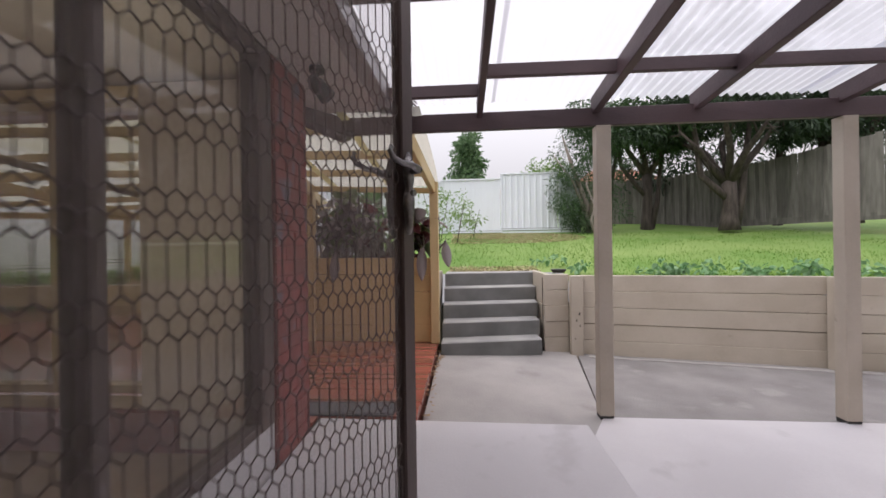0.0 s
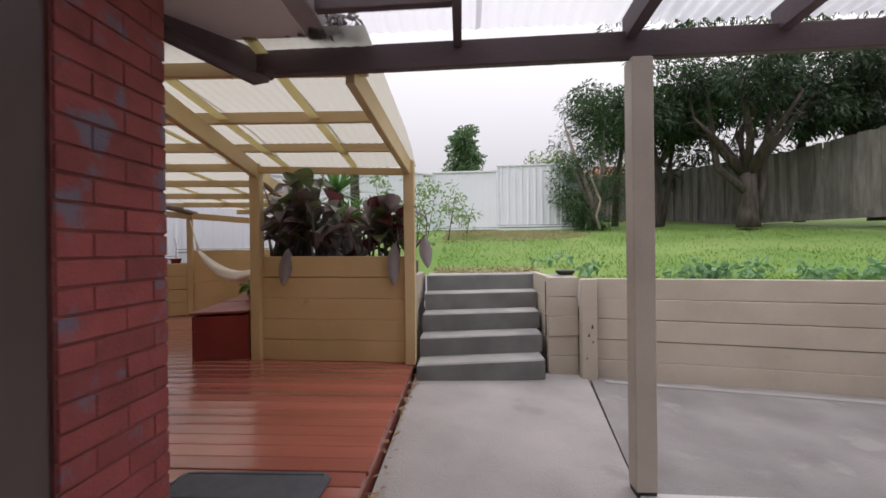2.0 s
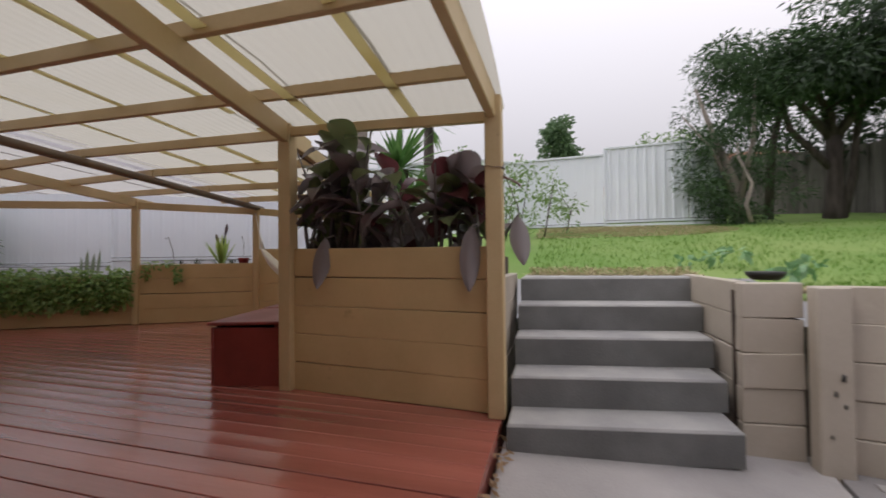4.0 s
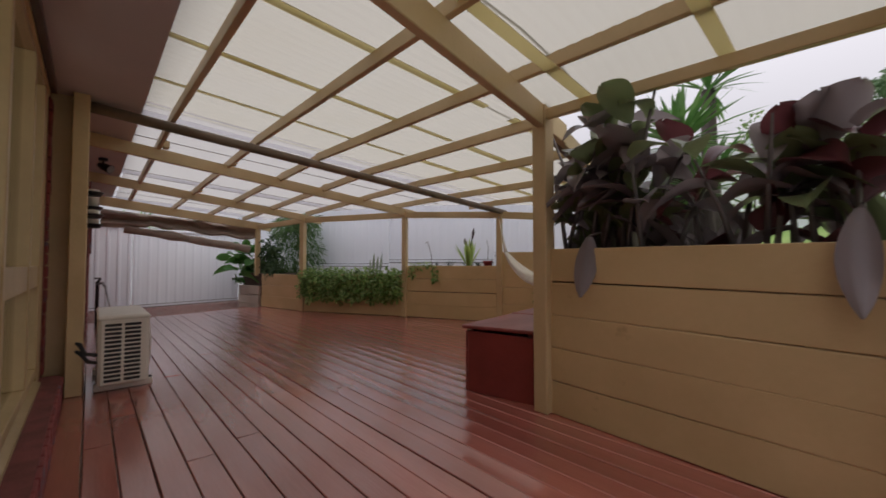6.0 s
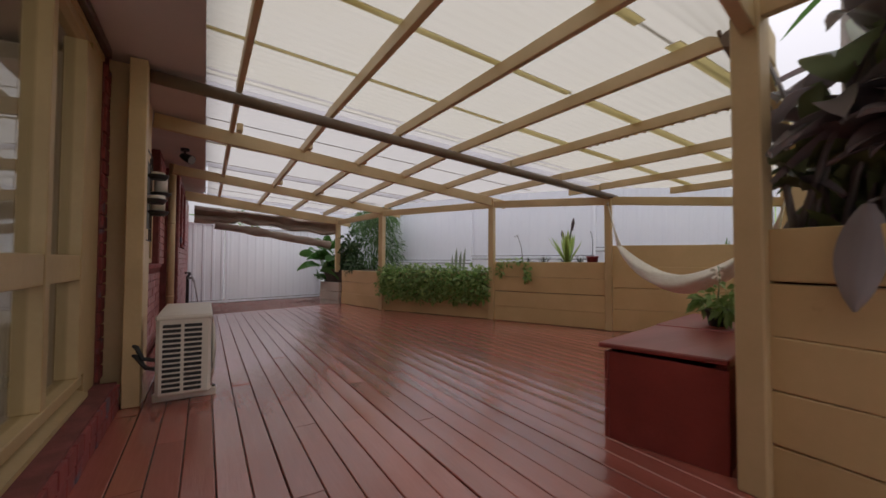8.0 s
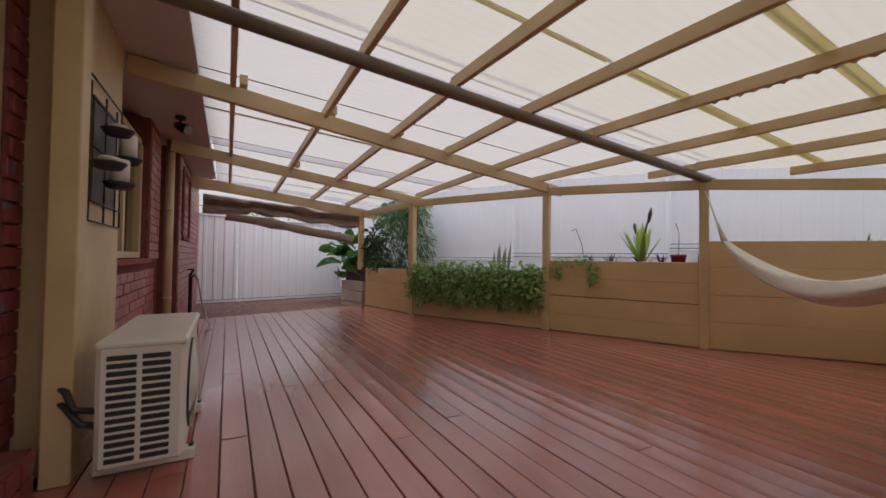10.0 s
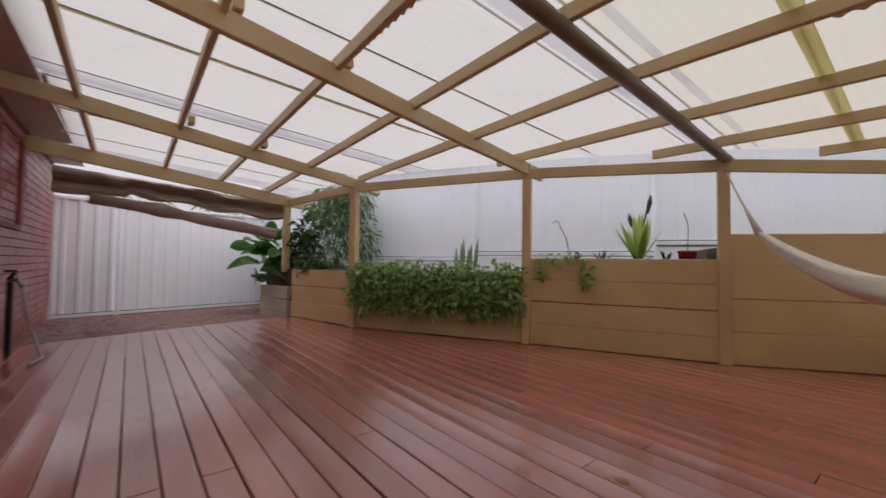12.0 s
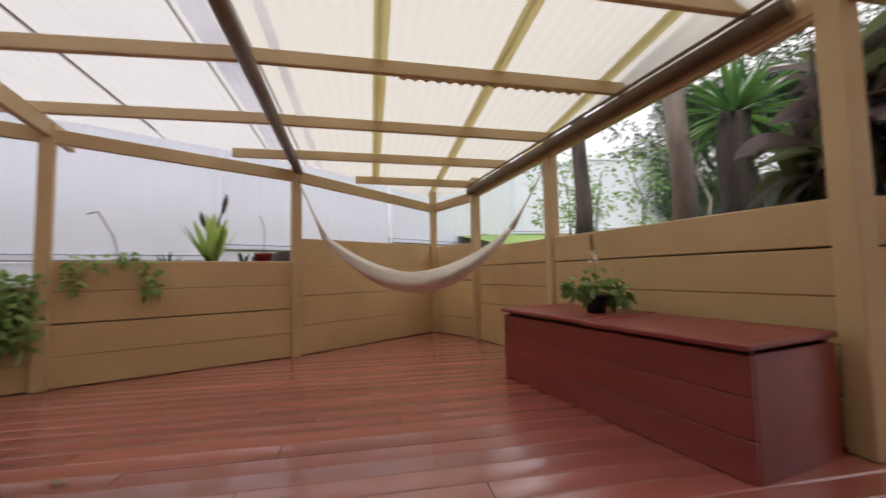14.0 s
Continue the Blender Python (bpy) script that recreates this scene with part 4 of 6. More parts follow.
def security_door():
    hinge, edge = Vector((-0.46, -2.44, 0)), Vector((-0.07, -1.69, 0))
    d = (edge - hinge).normalized()
    w = (edge - hinge).length
    z0, z1 = 0.19, 2.22
    t = thing("door_1", (*hinge.xy, z0), "open brown security screen door with hexagonal metal grille", "door", "", "structure")
    P = lambda u, z: hinge + d * u + Vector((0, 0, z))
    for u in (0.025, w - 0.022):
        part("stile", beam(P(u, z0), P(u, z1), 0.03, 0.046, 0.004, tuple(d)), DOORBROWN, t)
    for z in (z0 + 0.03, z1 - 0.03):
        part("rail", beam(P(0.04, z), P(w - 0.04, z), 0.028, 0.06, 0.004), DOORBROWN, t)
    sc = part("fly_screen", ([P(0.045, z0 + 0.06), P(w - 0.045, z0 + 0.06), P(w - 0.045, z1 - 0.06), P(0.045, z1 - 0.06)], [], [(0, 1, 2, 3)]), SCREEN, t, "fine dark fly screen")
    sc.visible_shadow = False
    b = bmesh.new()
    cw = 0.024
    nrm = Vector((d.y, -d.x, 0)) * 0.008

    def bar(a, c):
        if 0.045 < min(a[0], c[0]) and max(a[0], c[0]) < w - 0.045:
            tube([P(*a) + nrm, P(*c) + nrm], 0.0014, 4, b, False)
    # two rows of short cells, then one row of long ones, each half a cell on from the last
    z, row, slope = z0 + 0.065, 0, 0.0115
    while z < z1 - 0.09:
        tall = min((0.064, 0.0155, 0.0155)[row % 3], z1 - 0.065 - z)
        for i in range(35):
            u = 0.05 + (i + 0.5 * (row % 2)) * cw
            bar((u, z), (u, z + tall))
            if z + tall + slope < z1 - 0.06:
                bar((u, z + tall), (u + cw / 2, z + tall + slope))
                bar((u, z + tall), (u - cw / 2, z + tall + slope))
        z += tall + slope
        row += 1
    part("grille", b, DOORBROWN, t, "hexagonal steel grille")
    for side in (1, -1):
        off = Vector((d.y, -d.x, 0)) * (0.022 * side)
        hz = 1.475
        pl = bmesh.new()
        prof = [(-0.004, -0.118), (0.004, -0.118), (0.013, -0.075), (0.020, -0.04), (0.017, -0.012), (0.009, 0.004), (0.016, 0.03), (0.020, 0.055), (0.013, 0.08), (0.0, 0.105), (-0.013, 0.08), (-0.020, 0.055), (-0.016, 0.03), (-0.009, 0.004), (-0.017, -0.012), (-0.020, -0.04), (-0.013, -0.075)]
        rings = []
        for k, (lift, small) in enumerate(((0.0, 1.0), (0.25, 0.97), (0.5, 0.62), (0.6, 0.25))):
            rings.append([pl.verts.new(P(w - 0.034 + a * small, hz + z * 0.86 * (1 - (1 - small) * 0.35)) + off * (1 + lift)) for a, z in prof])
        n = len(prof)
        for ra, rb in zip(rings, rings[1:]):
            for k in range(n):
                pl.faces.new((ra[k], ra[(k + 1) % n], rb[(k + 1) % n], rb[k])).smooth = True
        pl.faces.new(rings[-1])
        bmesh.ops.recalc_face_normals(pl, faces=pl.faces)
        hd = part("handle_plate", pl, PEWTER, t, "leaf-shaped pewter door handle plate")
        o2 = off * 2.4
        part("lever", tube([P(w - 0.034, hz + 0.045) + off, P(w - 0.034, hz + 0.046) + o2, P(w - 0.06, hz + 0.052) + o2, P(w - 0.095, hz + 0.050) + o2, P(w - 0.125, hz + 0.056) + o2 * 0.97, P(w - 0.137, hz + 0.070) + o2 * 0.97, P(w - 0.130, hz + 0.078) + o2 * 0.97], [0.010, 0.010, 0.0075, 0.0065, 0.006, 0.0055, 0.006], 8), PEWTER, hd, "curved pewter lever with a curled end")
        part("lock_barrel", tube([P(w - 0.034, hz - 0.006) + off, P(w - 0.034, hz - 0.006) + off * 1.9], 0.008, 12), PEWTER, hd)
    return t


security_door()
t = thing("doormat", (-0.8, 0.22, D), "dark grey rubber doormat on the deck", "doormat")
mb = prism([(-1.22, 0.095), (-0.50, 0.095), (-0.455, 0.14), (-0.455, 0.30), (-0.50, 0.345), (-1.18, 0.33), (-1.22, 0.29)], D + 0.002, D + 0.016, 0.004)
part("mat", mb, MATGREY, t)
rim = bmesh.new()
for a, c in zip(((-1.19, 0.118), (-0.49, 0.118), (-0.49, 0.318), (-1.19, 0.308)), ((-0.49, 0.118), (-0.49, 0.318), (-1.19, 0.308), (-1.19, 0.118))):
    beam((*a, D + 0.017), (*c, D + 0.017), 0.014, 0.006, 0.002, bm=rim)
part("border", rim, MATGREY, t, "raised rubber border")


def spot_lamp(at, way, label):
    t = thing("spot_lamp", at, label, "lamp", "eaves spot lamps")
    a = Vector(at)
    w = Vector(way).normalized()
    part("base", tube([a, a - Vector((0, 0, 0.03))], 0.045, 12), DARK, t)
    part("arm", tube([a - Vector((0, 0, 0.02)), a - Vector((0, 0, 0.08)), a - Vector((0, 0, 0.09)) + w * 0.03], 0.012, 8), DARK, t)
    c = a - Vector((0, 0, 0.1))
    hd = part("head", tube([c - w * 0.05, c, c + w * 0.07, c + w * 0.10], [0.03, 0.045, 0.05, 0.055], 14), DARK, t)
    part("lens", tube([c + w * 0.101, c + w * 0.104], 0.048, 14), GREYMETAL, hd, "clear lamp lens")
    return t


spot_lamp((-0.80, -0.35, 2.424), (0.4, 0.8, -0.5), "black twin eaves spotlight")
spot_lamp((-6.75, 0.22, 2.424), (0.6, 0.7, -0.4), "black spotlight under the eaves")

# ---- along the house ----
t = thing("wall_post", (-4.48, 0.03, D), "cream painted post at the wall's corner", "post")
part("post", box(-4.505, -4.395, 0.008, 0.105, D, 2.42, 0.005), CREAM, t)
t = thing("downpipe", (-7.72, 0.0, D), "cream painted round downpipe on the brick wall", "pipe")
part("pipe", tube([(-7.72, 0.045, D + 0.02), (-7.72, 0.045, 2.42)], 0.045, 12), CREAM, t)
for z in (0.6, 1.6):
    part("bracket", tube([(-7.72, 0.045, z), (-7.72, 0.045, z + 0.025)], 0.05, 12), CREAM, t)
struct("trim_sill", box(-7.0, -5.47, -0.10, 0.0, 1.02, 1.065, 0.004), BRICK, "red brick window sill", "sill")


def air_conditioner():
    x0, x1, y0, y1, z0, z1 = -5.18, -4.33, 0.185, 0.495, 0.215, 0.74
    t = thing("air_conditioner", ((x0 + x1) / 2, (y0 + y1) / 2, D), "off-white outdoor air conditioner unit standing on the deck", "air conditioner")
    body = part("body", box(x0, x1, y0, y1, z0, z1, 0.02), WHITE, t)
    part("lid", box(x0 - 0.006, x1 + 0.006, y0 - 0.006, y1 + 0.006, z1 - 0.03, z1 + 0.006, 0.012), WHITE, body)
    # louvres on the end that faces the steps
    for col in (0, 1):
        ya = y0 + 0.035 + col * 0.118
        for k in range(14):
            z = z0 + 0.045 + k * 0.032
            b = bmesh.new()
            bmesh.ops.create_cube(b, size=1, matrix=Matrix.LocRotScale((x1 + 0.001, ya + 0.052, z), None, (0.006, 0.10, 0.021)))
            bevel(b, 0.003)
            part("louvre", b, DARK, body, "dark louvre slot")
    # round fan guard on the long face
    cx, cz, r = x1 - 0.29, (z0 + z1) / 2 - 0.005, 0.215
    part("fan_recess", tube([(cx, y1 - 0.002, cz), (cx, y1 + 0.003, cz)], r, 36), DARK, body, "dark fan opening")
    for k in range(16):
        rr = r * (k + 1) / 16
        ring = [(cx + rr * math.cos(a), y1 + 0.012 + 0.02 * (1 - (rr / r) ** 2), cz + rr * math.sin(a)) for a in (2 * math.pi * i / 32 for i in range(33))]
        part("guard_ring", tube(ring, 0.0026, 4, None, False), WHITE, body)
    for k in range(8):
        a = math.pi * k / 4
        part("guard_spoke", tube([(cx + 0.03 * math.cos(a), y1 + 0.031, cz + 0.03 * math.sin(a)), (cx + r * math.cos(a), y1 + 0.012, cz + r * math.sin(a))], 0.003, 4), WHITE, body)
    part("badge", tube([(x0 + 0.12, y1 + 0.001, z1 - 0.09), (x0 + 0.12, y1 + 0.004, z1 - 0.09)], 0.035, 20), TERRA, body, "round red badge")
    for xx in (x0 + 0.12, x1 - 0.12):
        f = part("foot", box(xx - 0.03, xx + 0.03, y0 - 0.02, y1 + 0.035, D, z0 + 0.004, 0.006), WHITE, t)
        part("foot_bolt", tube([(xx, y1 + 0.02, z0), (xx, y1 + 0.02, z0 + 0.018)], 0.011, 8), DARK, f)
    for dz, dy in ((0.18, 0.0), (0.24, 0.02)):
        part("hose", tube([(x1 - 0.05, y0 + 0.01, z0 + dz), (x1 - 0.04, y0 - 0.05 - dy, z0 + dz + 0.02), (x1 - 0.06, y0 - 0.1, z0 + dz + 0.09), (x1 - 0.1, 0.035, z0 + dz + 0.12)], 0.014, 8), DARK, t, "black insulated hose")
    return t


air_conditioner()


def candle_rack():
    y = 0.045
    x0, x1, z0, z1 = -5.38, -4.64, 1.265, 1.98
    t = thing("wall_rack", (-5.03, y, z0), "rusty wire wall rack holding four white candles", "candle rack")
    for x in (x0, x0 + 0.12, -5.03, x1 - 0.12, x1):
        part("wire", tube([(x, y, z0), (x, y, z1 - (0.0 if x in (x0, x1) else 0.03))], 0.005, 6), DARK, t)
    for z in (z0, z0 + 0.1, 1.64, z1 - 0.1, z1):
        part("wire", tube([(x0, y, z), (x1, y, z)], 0.005, 6), DARK, t)
    part("back_plate", box(-5.26, -4.82, y - 0.006, y - 0.002, 1.36, 1.9), surface("verdigris", (0.10, 0.10, 0.09), (0.06, 0.055, 0.05), 0.6, 8, 40, 0.3), t, "dark patterned metal sheet")
    for x, z, h in ((-4.84, 1.735, 0.03), (-5.07, 1.635, 0.14), (-4.69, 1.535, 0.035), (-4.90, 1.47, 0.13)):
        hold = part("tray", tube([(x, y + 0.09, z - 0.025), (x, y + 0.09, z), (x, y + 0.09, z + 0.008)], [0.05, 0.068, 0.072], 16), DARK, t, "dark metal candle tray")
        part("candle", tube([(x, y + 0.09, z + 0.008), (x, y + 0.09, z + h - 0.005), (x, y + 0.09, z + h)], [0.043, 0.043, 0.036], 16), WHITE, hold, "white pillar candle" if h > 0.1 else "burnt-down white candle")
    return t


candle_rack()


def tap_stand():
    x, y = -8.45, 0.22
    t = thing("garden_tap", (x, y, D), "old metal garden tap with a hose on a stand", "tap")
    part("pipe", tube([(x, y, 0.1), (x, y, 0.85), (x + 0.02, y + 0.03, 0.9)], 0.022, 8), DARK, t)
    part("spout", tube([(x, y, 0.82), (x + 0.08, y + 0.06, 0.84), (x + 0.12, y + 0.09, 0.78)], 0.018, 8), GREYMETAL, t)
    part("wheel", tube([(x, y, 0.9), (x, y, 0.92)], 0.04, 12), DARK, t)
    part("hose", tube([(x + 0.12, y + 0.09, 0.78), (x + 0.16, y + 0.14, 0.5), (x + 0.1, y + 0.2, 0.25), (x + 0.25, y + 0.25, D + 0.015), (x + 0.5, y + 0.2, D + 0.014)], 0.011, 8), GREYMETAL, t, "grey hose")
    return t


tap_stand()


def rolled_blind():
    rnd = random.Random(8)
    t = thing("rolled_blind", (-10.1, 1.5, 2.1), "brown bark-textured blind bunched under the end beam", "blind")
    vs, fs = [], []
    ny, nz = 40, 8
    for i in range(ny + 1):
        y = 0.25 + 2.75 * i / ny
        low = 0.26 + 0.12 * noise.noise((y * 1.7, 3, 0)) + (0.06 if y < 1 else 0)
        for j in range(nz + 1):
            u = j / nz
            vs.append((-10.13 + 0.06 * math.sin(u * 9 + 2 * noise.noise((y * 3, u * 2, 1))), y, ZR(-10, y) - 0.12 - low * u))
    for i in range(ny):
        for j in range(nz):
            a = i * (nz + 1) + j
            fs.append((a, a + nz + 1, a + nz + 2, a + 1))
    part("cloth", (vs, [], fs), BAMBOO, t)
    pts = [(-10.1 + 0.03 * rnd.uniform(-1, 1), 0.6 + 0.25 * i, ZR(-10, 0.6 + 0.25 * i) - 0.44 - 0.02 * rnd.random() - 0.02 * i) for i in range(10)]
    part("roll", tube(pts, [0.065 + 0.035 * rnd.random() for _ in pts], 10), BAMBOO, t)
    return t


rolled_blind()


# ---- furniture on the deck ----
def bench_box():
    a, b2 = Vector((-2.60, 2.31, 0)), Vector((-2.95, 3.97, 0))
    d = (b2 - a).normalized()
    n = Vector((d.y, -d.x, 0)) * -1
    n = n if n.x < 0 else -n
    back = -n
    depth, z0, z1 = 0.56, D, 0.627
    L = (b2 - a).length
    t = thing("storage_bench", (*(a + d * L / 2).xy, D), "dark red stained timber storage bench with two lids", "bench")
    V = lambda u, v, z: a + d * u + back * v + Vector((0, 0, z))
    h = (z1 - z0) / 3
    for k in range(3):
        part("front_plank", beam(V(0, 0.011, z0 + h * (k + 0.5)), V(L, 0.011, z0 + h * (k + 0.5)), 0.022, h - 0.003, 0.003), BENCH, t)
    for u in (0.011, L - 0.011):
        part("end_panel", beam(V(u, 0.024, (z0 + z1) / 2), V(u, depth, (z0 + z1) / 2), 0.022, z1 - z0, 0.003), BENCH, t)
    part("back_panel", beam(V(0.03, depth - 0.015, (z0 + z1) / 2), V(L - 0.03, depth - 0.015, (z0 + z1) / 2), 0.02, z1 - z0 - 0.01, 0.002), BENCH, t)
    for u0, u1, lift in ((0.0, L / 2 - 0.004, 0.024), (L / 2 + 0.004, L, 0.030)):
        lid = beam(V(u0 - 0.012, depth / 2 - 0.012, z1 + 0.014 + lift), V(u1 + 0.008, depth / 2 - 0.012, z1 + 0.014 + lift), depth + 0.03, 0.026, 0.006)
        bmesh.ops.rotate(lid, verts=lid.verts, cent=V(0, depth, z1), matrix=Matrix.Rotation(radians(-0.9), 3, d))
        part("lid", lid, BENCH, t)
    # dark strip behind the slot under the lids, standing in for its shade
    part("batten", beam(V(0.02, 0.05, z1 + 0.012), V(L - 0.02, 0.05, z1 + 0.012), 0.03, 0.03, 0), DARK, t)
    part("hinge_rail", beam(V(0.02, depth - 0.03, z1 + 0.008), V(L - 0.02, depth - 0.03, z1 + 0.008), 0.04, 0.022, 0), BENCH, t)
    return t


bench_box()


def hammock():
    t = thing("hammock", (-3.6, 5.0, 0.9), "cream cotton hammock hung between two posts", "hammock")
    A, B = Vector((-4.62, 5.12, 1.86)), Vector((-2.41, 4.37, 1.84))
    a, c = Vector((-4.36, 4.97, 1.30)), Vector((-2.63, 4.62, 1.35))
    n, m = 28, 14
    vs, fs = [], []
    for i in range(n + 1):
        u = i / n
        base = a.lerp(c, u)
        sag = -0.45 * 4 * u * (1 - u)
        wide = 0.04 + 0.135 * math.sin(math.pi * u) ** 0.6
        for j in range(m):
            th = 2 * math.pi * j / m
            fold = 1 + 0.16 * math.sin(5 * th + 7 * u)
            o = Vector((0.1, 1, 0)) * (wide * 0.8 * math.cos(th) * fold) + Vector((0, 0, wide * 0.55 * math.sin(th) * fold))
            vs.append(base + Vector((0, 0, sag)) + o)
    for i in range(n):
        for j in range(m):
            p, q = i * m + j, i * m + (j + 1) % m
            fs.append((p, q, q + m, p + m))
    ob = part("cloth", (vs, [], fs), ROPE, t)
    for p in ob.data.polygons:
        p.use_smooth = True
    for end, tie in ((a, A), (c, B)):
        cords = part("cord", tube([tie, end.lerp(tie, 0.4) + Vector((0, 0, -0.01)), end], [0.006, 0.010, 0.03], 8), ROPE, t)
        part("hook", tube([tie + Vector((0, 0, 0.05)), tie + Vector((0.0, -0.02, 0.02)), tie], 0.006, 6), GREYMETAL, cords, "steel hook")
    return t


hammock()


def pot(name, at, r, h, mat, label):
    t = thing(name, at, label, "plant pot")
    x, y, z = at
    part("pot", tube([(x, y, z), (x, y, z + h * 0.85), (x, y, z + h * 0.86), (x, y, z + h)], [r * 0.72, r * 0.94, r, r * 1.02], 18), mat, t)
    part("soil", tube([(x, y, z + h * 0.95), (x, y, z + h * 1.005)], r * 0.9, 14), SOIL, t)
    return t


# ---- plants ----
def sword_rosette(rnd, at, n, length, width, tilt=(0.1, 1.0), curl=0.25, seg=4):
    out = []
    for k in range(n):
        a = rnd.uniform(0, 2 * math.pi)
        ti = rnd.uniform(*tilt)
        way = Vector((math.cos(a) * math.sin(ti), math.sin(a) * math.sin(ti), math.cos(ti)))
        side = Vector((-math.sin(a), math.cos(a), 0))
        s = rnd.uniform(0.7, 1.15)
        out.append((Vector(at) + way * 0.03, way, side, length * s, width * rnd.uniform(0.8, 1.1)))
    return blades(out, rnd, curl, seg)


def big_leaf(rnd, root, way, side, length, width, droop):
    """A broad paddle leaf with a midrib fold, wavy edges and a bend."""
    vs, fs = [], []
    n, m = 9, 2
    up = side.cross(way)
    for i in range(n + 1):
        u = i / n
        w = width * 0.5 * (math.sin(math.pi * (u * 0.94 + 0.05)) ** 0.75)
        c = root + way * (length * u) + Vector((0, 0, -droop * length * u * u)) + up * (0.06 * length * math.sin(math.pi * u))
        for j in range(-m, m + 1):
            v = j / m
            lift = 0.22 * width * abs(v) * (1 if m else 0) + 0.03 * width * math.sin(9 * u + 3 * v)
            vs.append(c + side * (w * v) + up * lift * 0.8)
    k = 2 * m + 1
    for i in range(n):
        for j in range(2 * m):
            a = i * k + j
            fs.append((a, a + 1, a + k + 1, a + k))
    return vs, [], fs


def canna(at, seed, stems, height, leaf, red=0.25, spread=0.3):
    rnd = random.Random(seed)
    t = thing("canna_plant", at, "dark bronze-leaved canna lily growing in the planter", "plant", "planter cannas")
    for s in range(stems):
        a = rnd.uniform(0, 2 * math.pi)
        lean = Vector((math.cos(a), math.sin(a) * 0.8 - 0.25, 0)) * rnd.uniform(0.05, spread)
        base = Vector(at) + Vector((rnd.uniform(-0.1, 0.1), rnd.uniform(-0.08, 0.08), 0))
        h = height * rnd.uniform(0.7, 1.1)
        top = base + lean + Vector((0, 0, h))
        stem = part("stem", tube([base, base + lean * 0.4 + Vector((0, 0, h * 0.5)), top], [0.016, 0.013, 0.007], 6), CANNA, t)
        for k in range(rnd.randint(4, 6)):
            u = 0.25 + 0.75 * k / 5
            root = base + lean * u * u + Vector((0, 0, h * u))
            b2 = rnd.uniform(0, 2 * math.pi)
            el = rnd.uniform(0.1, 1.1) if k > 2 else rnd.uniform(-0.9, 0.5)
            way = Vector((math.cos(b2) * math.cos(el), math.sin(b2) * math.cos(el) - 0.25, math.sin(el))).normalized()
            if way.y < 0.15 and root.z + way.z * leaf - 0.5 * leaf < 1.35:
                way = Vector((way.x, -0.15, abs(way.z) + 0.6)).normalized()
            side = way.cross(Vector((0, 0, 1))).normalized()
            side = (side + Vector((0, 0, rnd.uniform(-0.5, 0.5)))).normalized()
            blade = big_leaf(rnd, root, way, side, leaf * rnd.uniform(0.7, 1.2), leaf * rnd.uniform(0.36, 0.52), rnd.uniform(0.2, 0.7))
            low = [v.y for v in blade[0] if v.z < 1.27]
            if low and min(low) < 2.44:
                blade = ([v + Vector((0, 2.46 - min(low), 0)) for v in blade[0]], [], blade[2])
            far = min(v.x for v in blade[0])
            if far < -1.97:
                blade = ([v + Vector((-1.97 - far, 0, 0)) for v in blade[0]], [], blade[2])
            ob = part("leaf", blade, CANNARED if rnd.random() < red else CANNAGREEN if rnd.random() < 0.4 else CANNA, stem)
            for p in ob.data.polygons:
                p.use_smooth = True
    return t


for k, (x, y, st, h, lf, red) in enumerate(((-1.80, 2.58, 4, 0.72, 0.33, 0.0), (-1.66, 2.66, 4, 0.84, 0.42, 0.0), (-1.48, 2.60, 4, 0.86, 0.42, 0.05), (-1.74, 2.70, 3, 0.74, 0.46, 0.0), (-1.56, 2.70, 3, 0.80, 0.48, 0.0), (-1.40, 2.56, 3, 0.55, 0.36, 0.0), (-1.25, 2.66, 2, 0.5, 0.32, 0.1), (-1.0, 2.62, 3, 0.70, 0.40, 0.25), (-0.78, 2.58, 4, 0.66, 0.40, 0.3), (-0.55, 2.60, 4, 0.64, 0.38, 0.2), (-0.42, 2.75, 2, 0.5, 0.30, 0.2))):
    canna((x, y, 1.16), 20 + k, st, h, lf, red)
# drooping leaves over the planter's edge
for x, z, ln, dy, k in ((-1.60, 1.28, 0.34, 0, 0), (-0.47, 1.33, 0.38, -0.10, 1), (-0.19, 1.40, 0.30, 0.06, 2)):
    rnd = random.Random(60 + k)
    t = thing("canna_shoot", (x, 2.42, 1.2), "drooping bronze canna leaf over the planter edge", "plant", "drooping canna leaves")
    part("stem", tube([(min(x, -0.42), 2.58, 1.16), (x, 2.50 + dy / 2, z + 0.06), (x, 2.36 + dy, z + 0.03)], [0.012, 0.009, 0.006], 6), CANNA, t)
    ob = part("leaf", big_leaf(rnd, Vector((x, 2.36 + dy, z + 0.03)), Vector((rnd.uniform(-0.15, 0.15), -0.22, -0.9)).normalized(), Vector((0.95, 0.3, 0.0)).normalized(), ln, 0.135, 0.1), CANNA, t)
    for p in ob.data.polygons:
        p.use_smooth = True


def yucca(at, h, n, length, seed, r=0.09, mat=BARK, label="spiky green yucca with a stout trunk"):
    rnd = random.Random(seed)
    t = thing("yucca", at, label, "plant", "yuccas")
    x, y, z = at
    part("trunk", tube([(x, y, z - 0.1), (x + 0.02, y, z + h * 0.3), (x - 0.01, y + 0.02, z + h * 0.7), (x, y, z + h)], [r * 1.35, r, r * 0.9, r * 0.8], 12), mat, t)
    part("leaves", sword_rosette(rnd, (x, y, z + h), n, length, 0.045, (0.05, 1.9), 0.22), YUCCA, t)
    return t


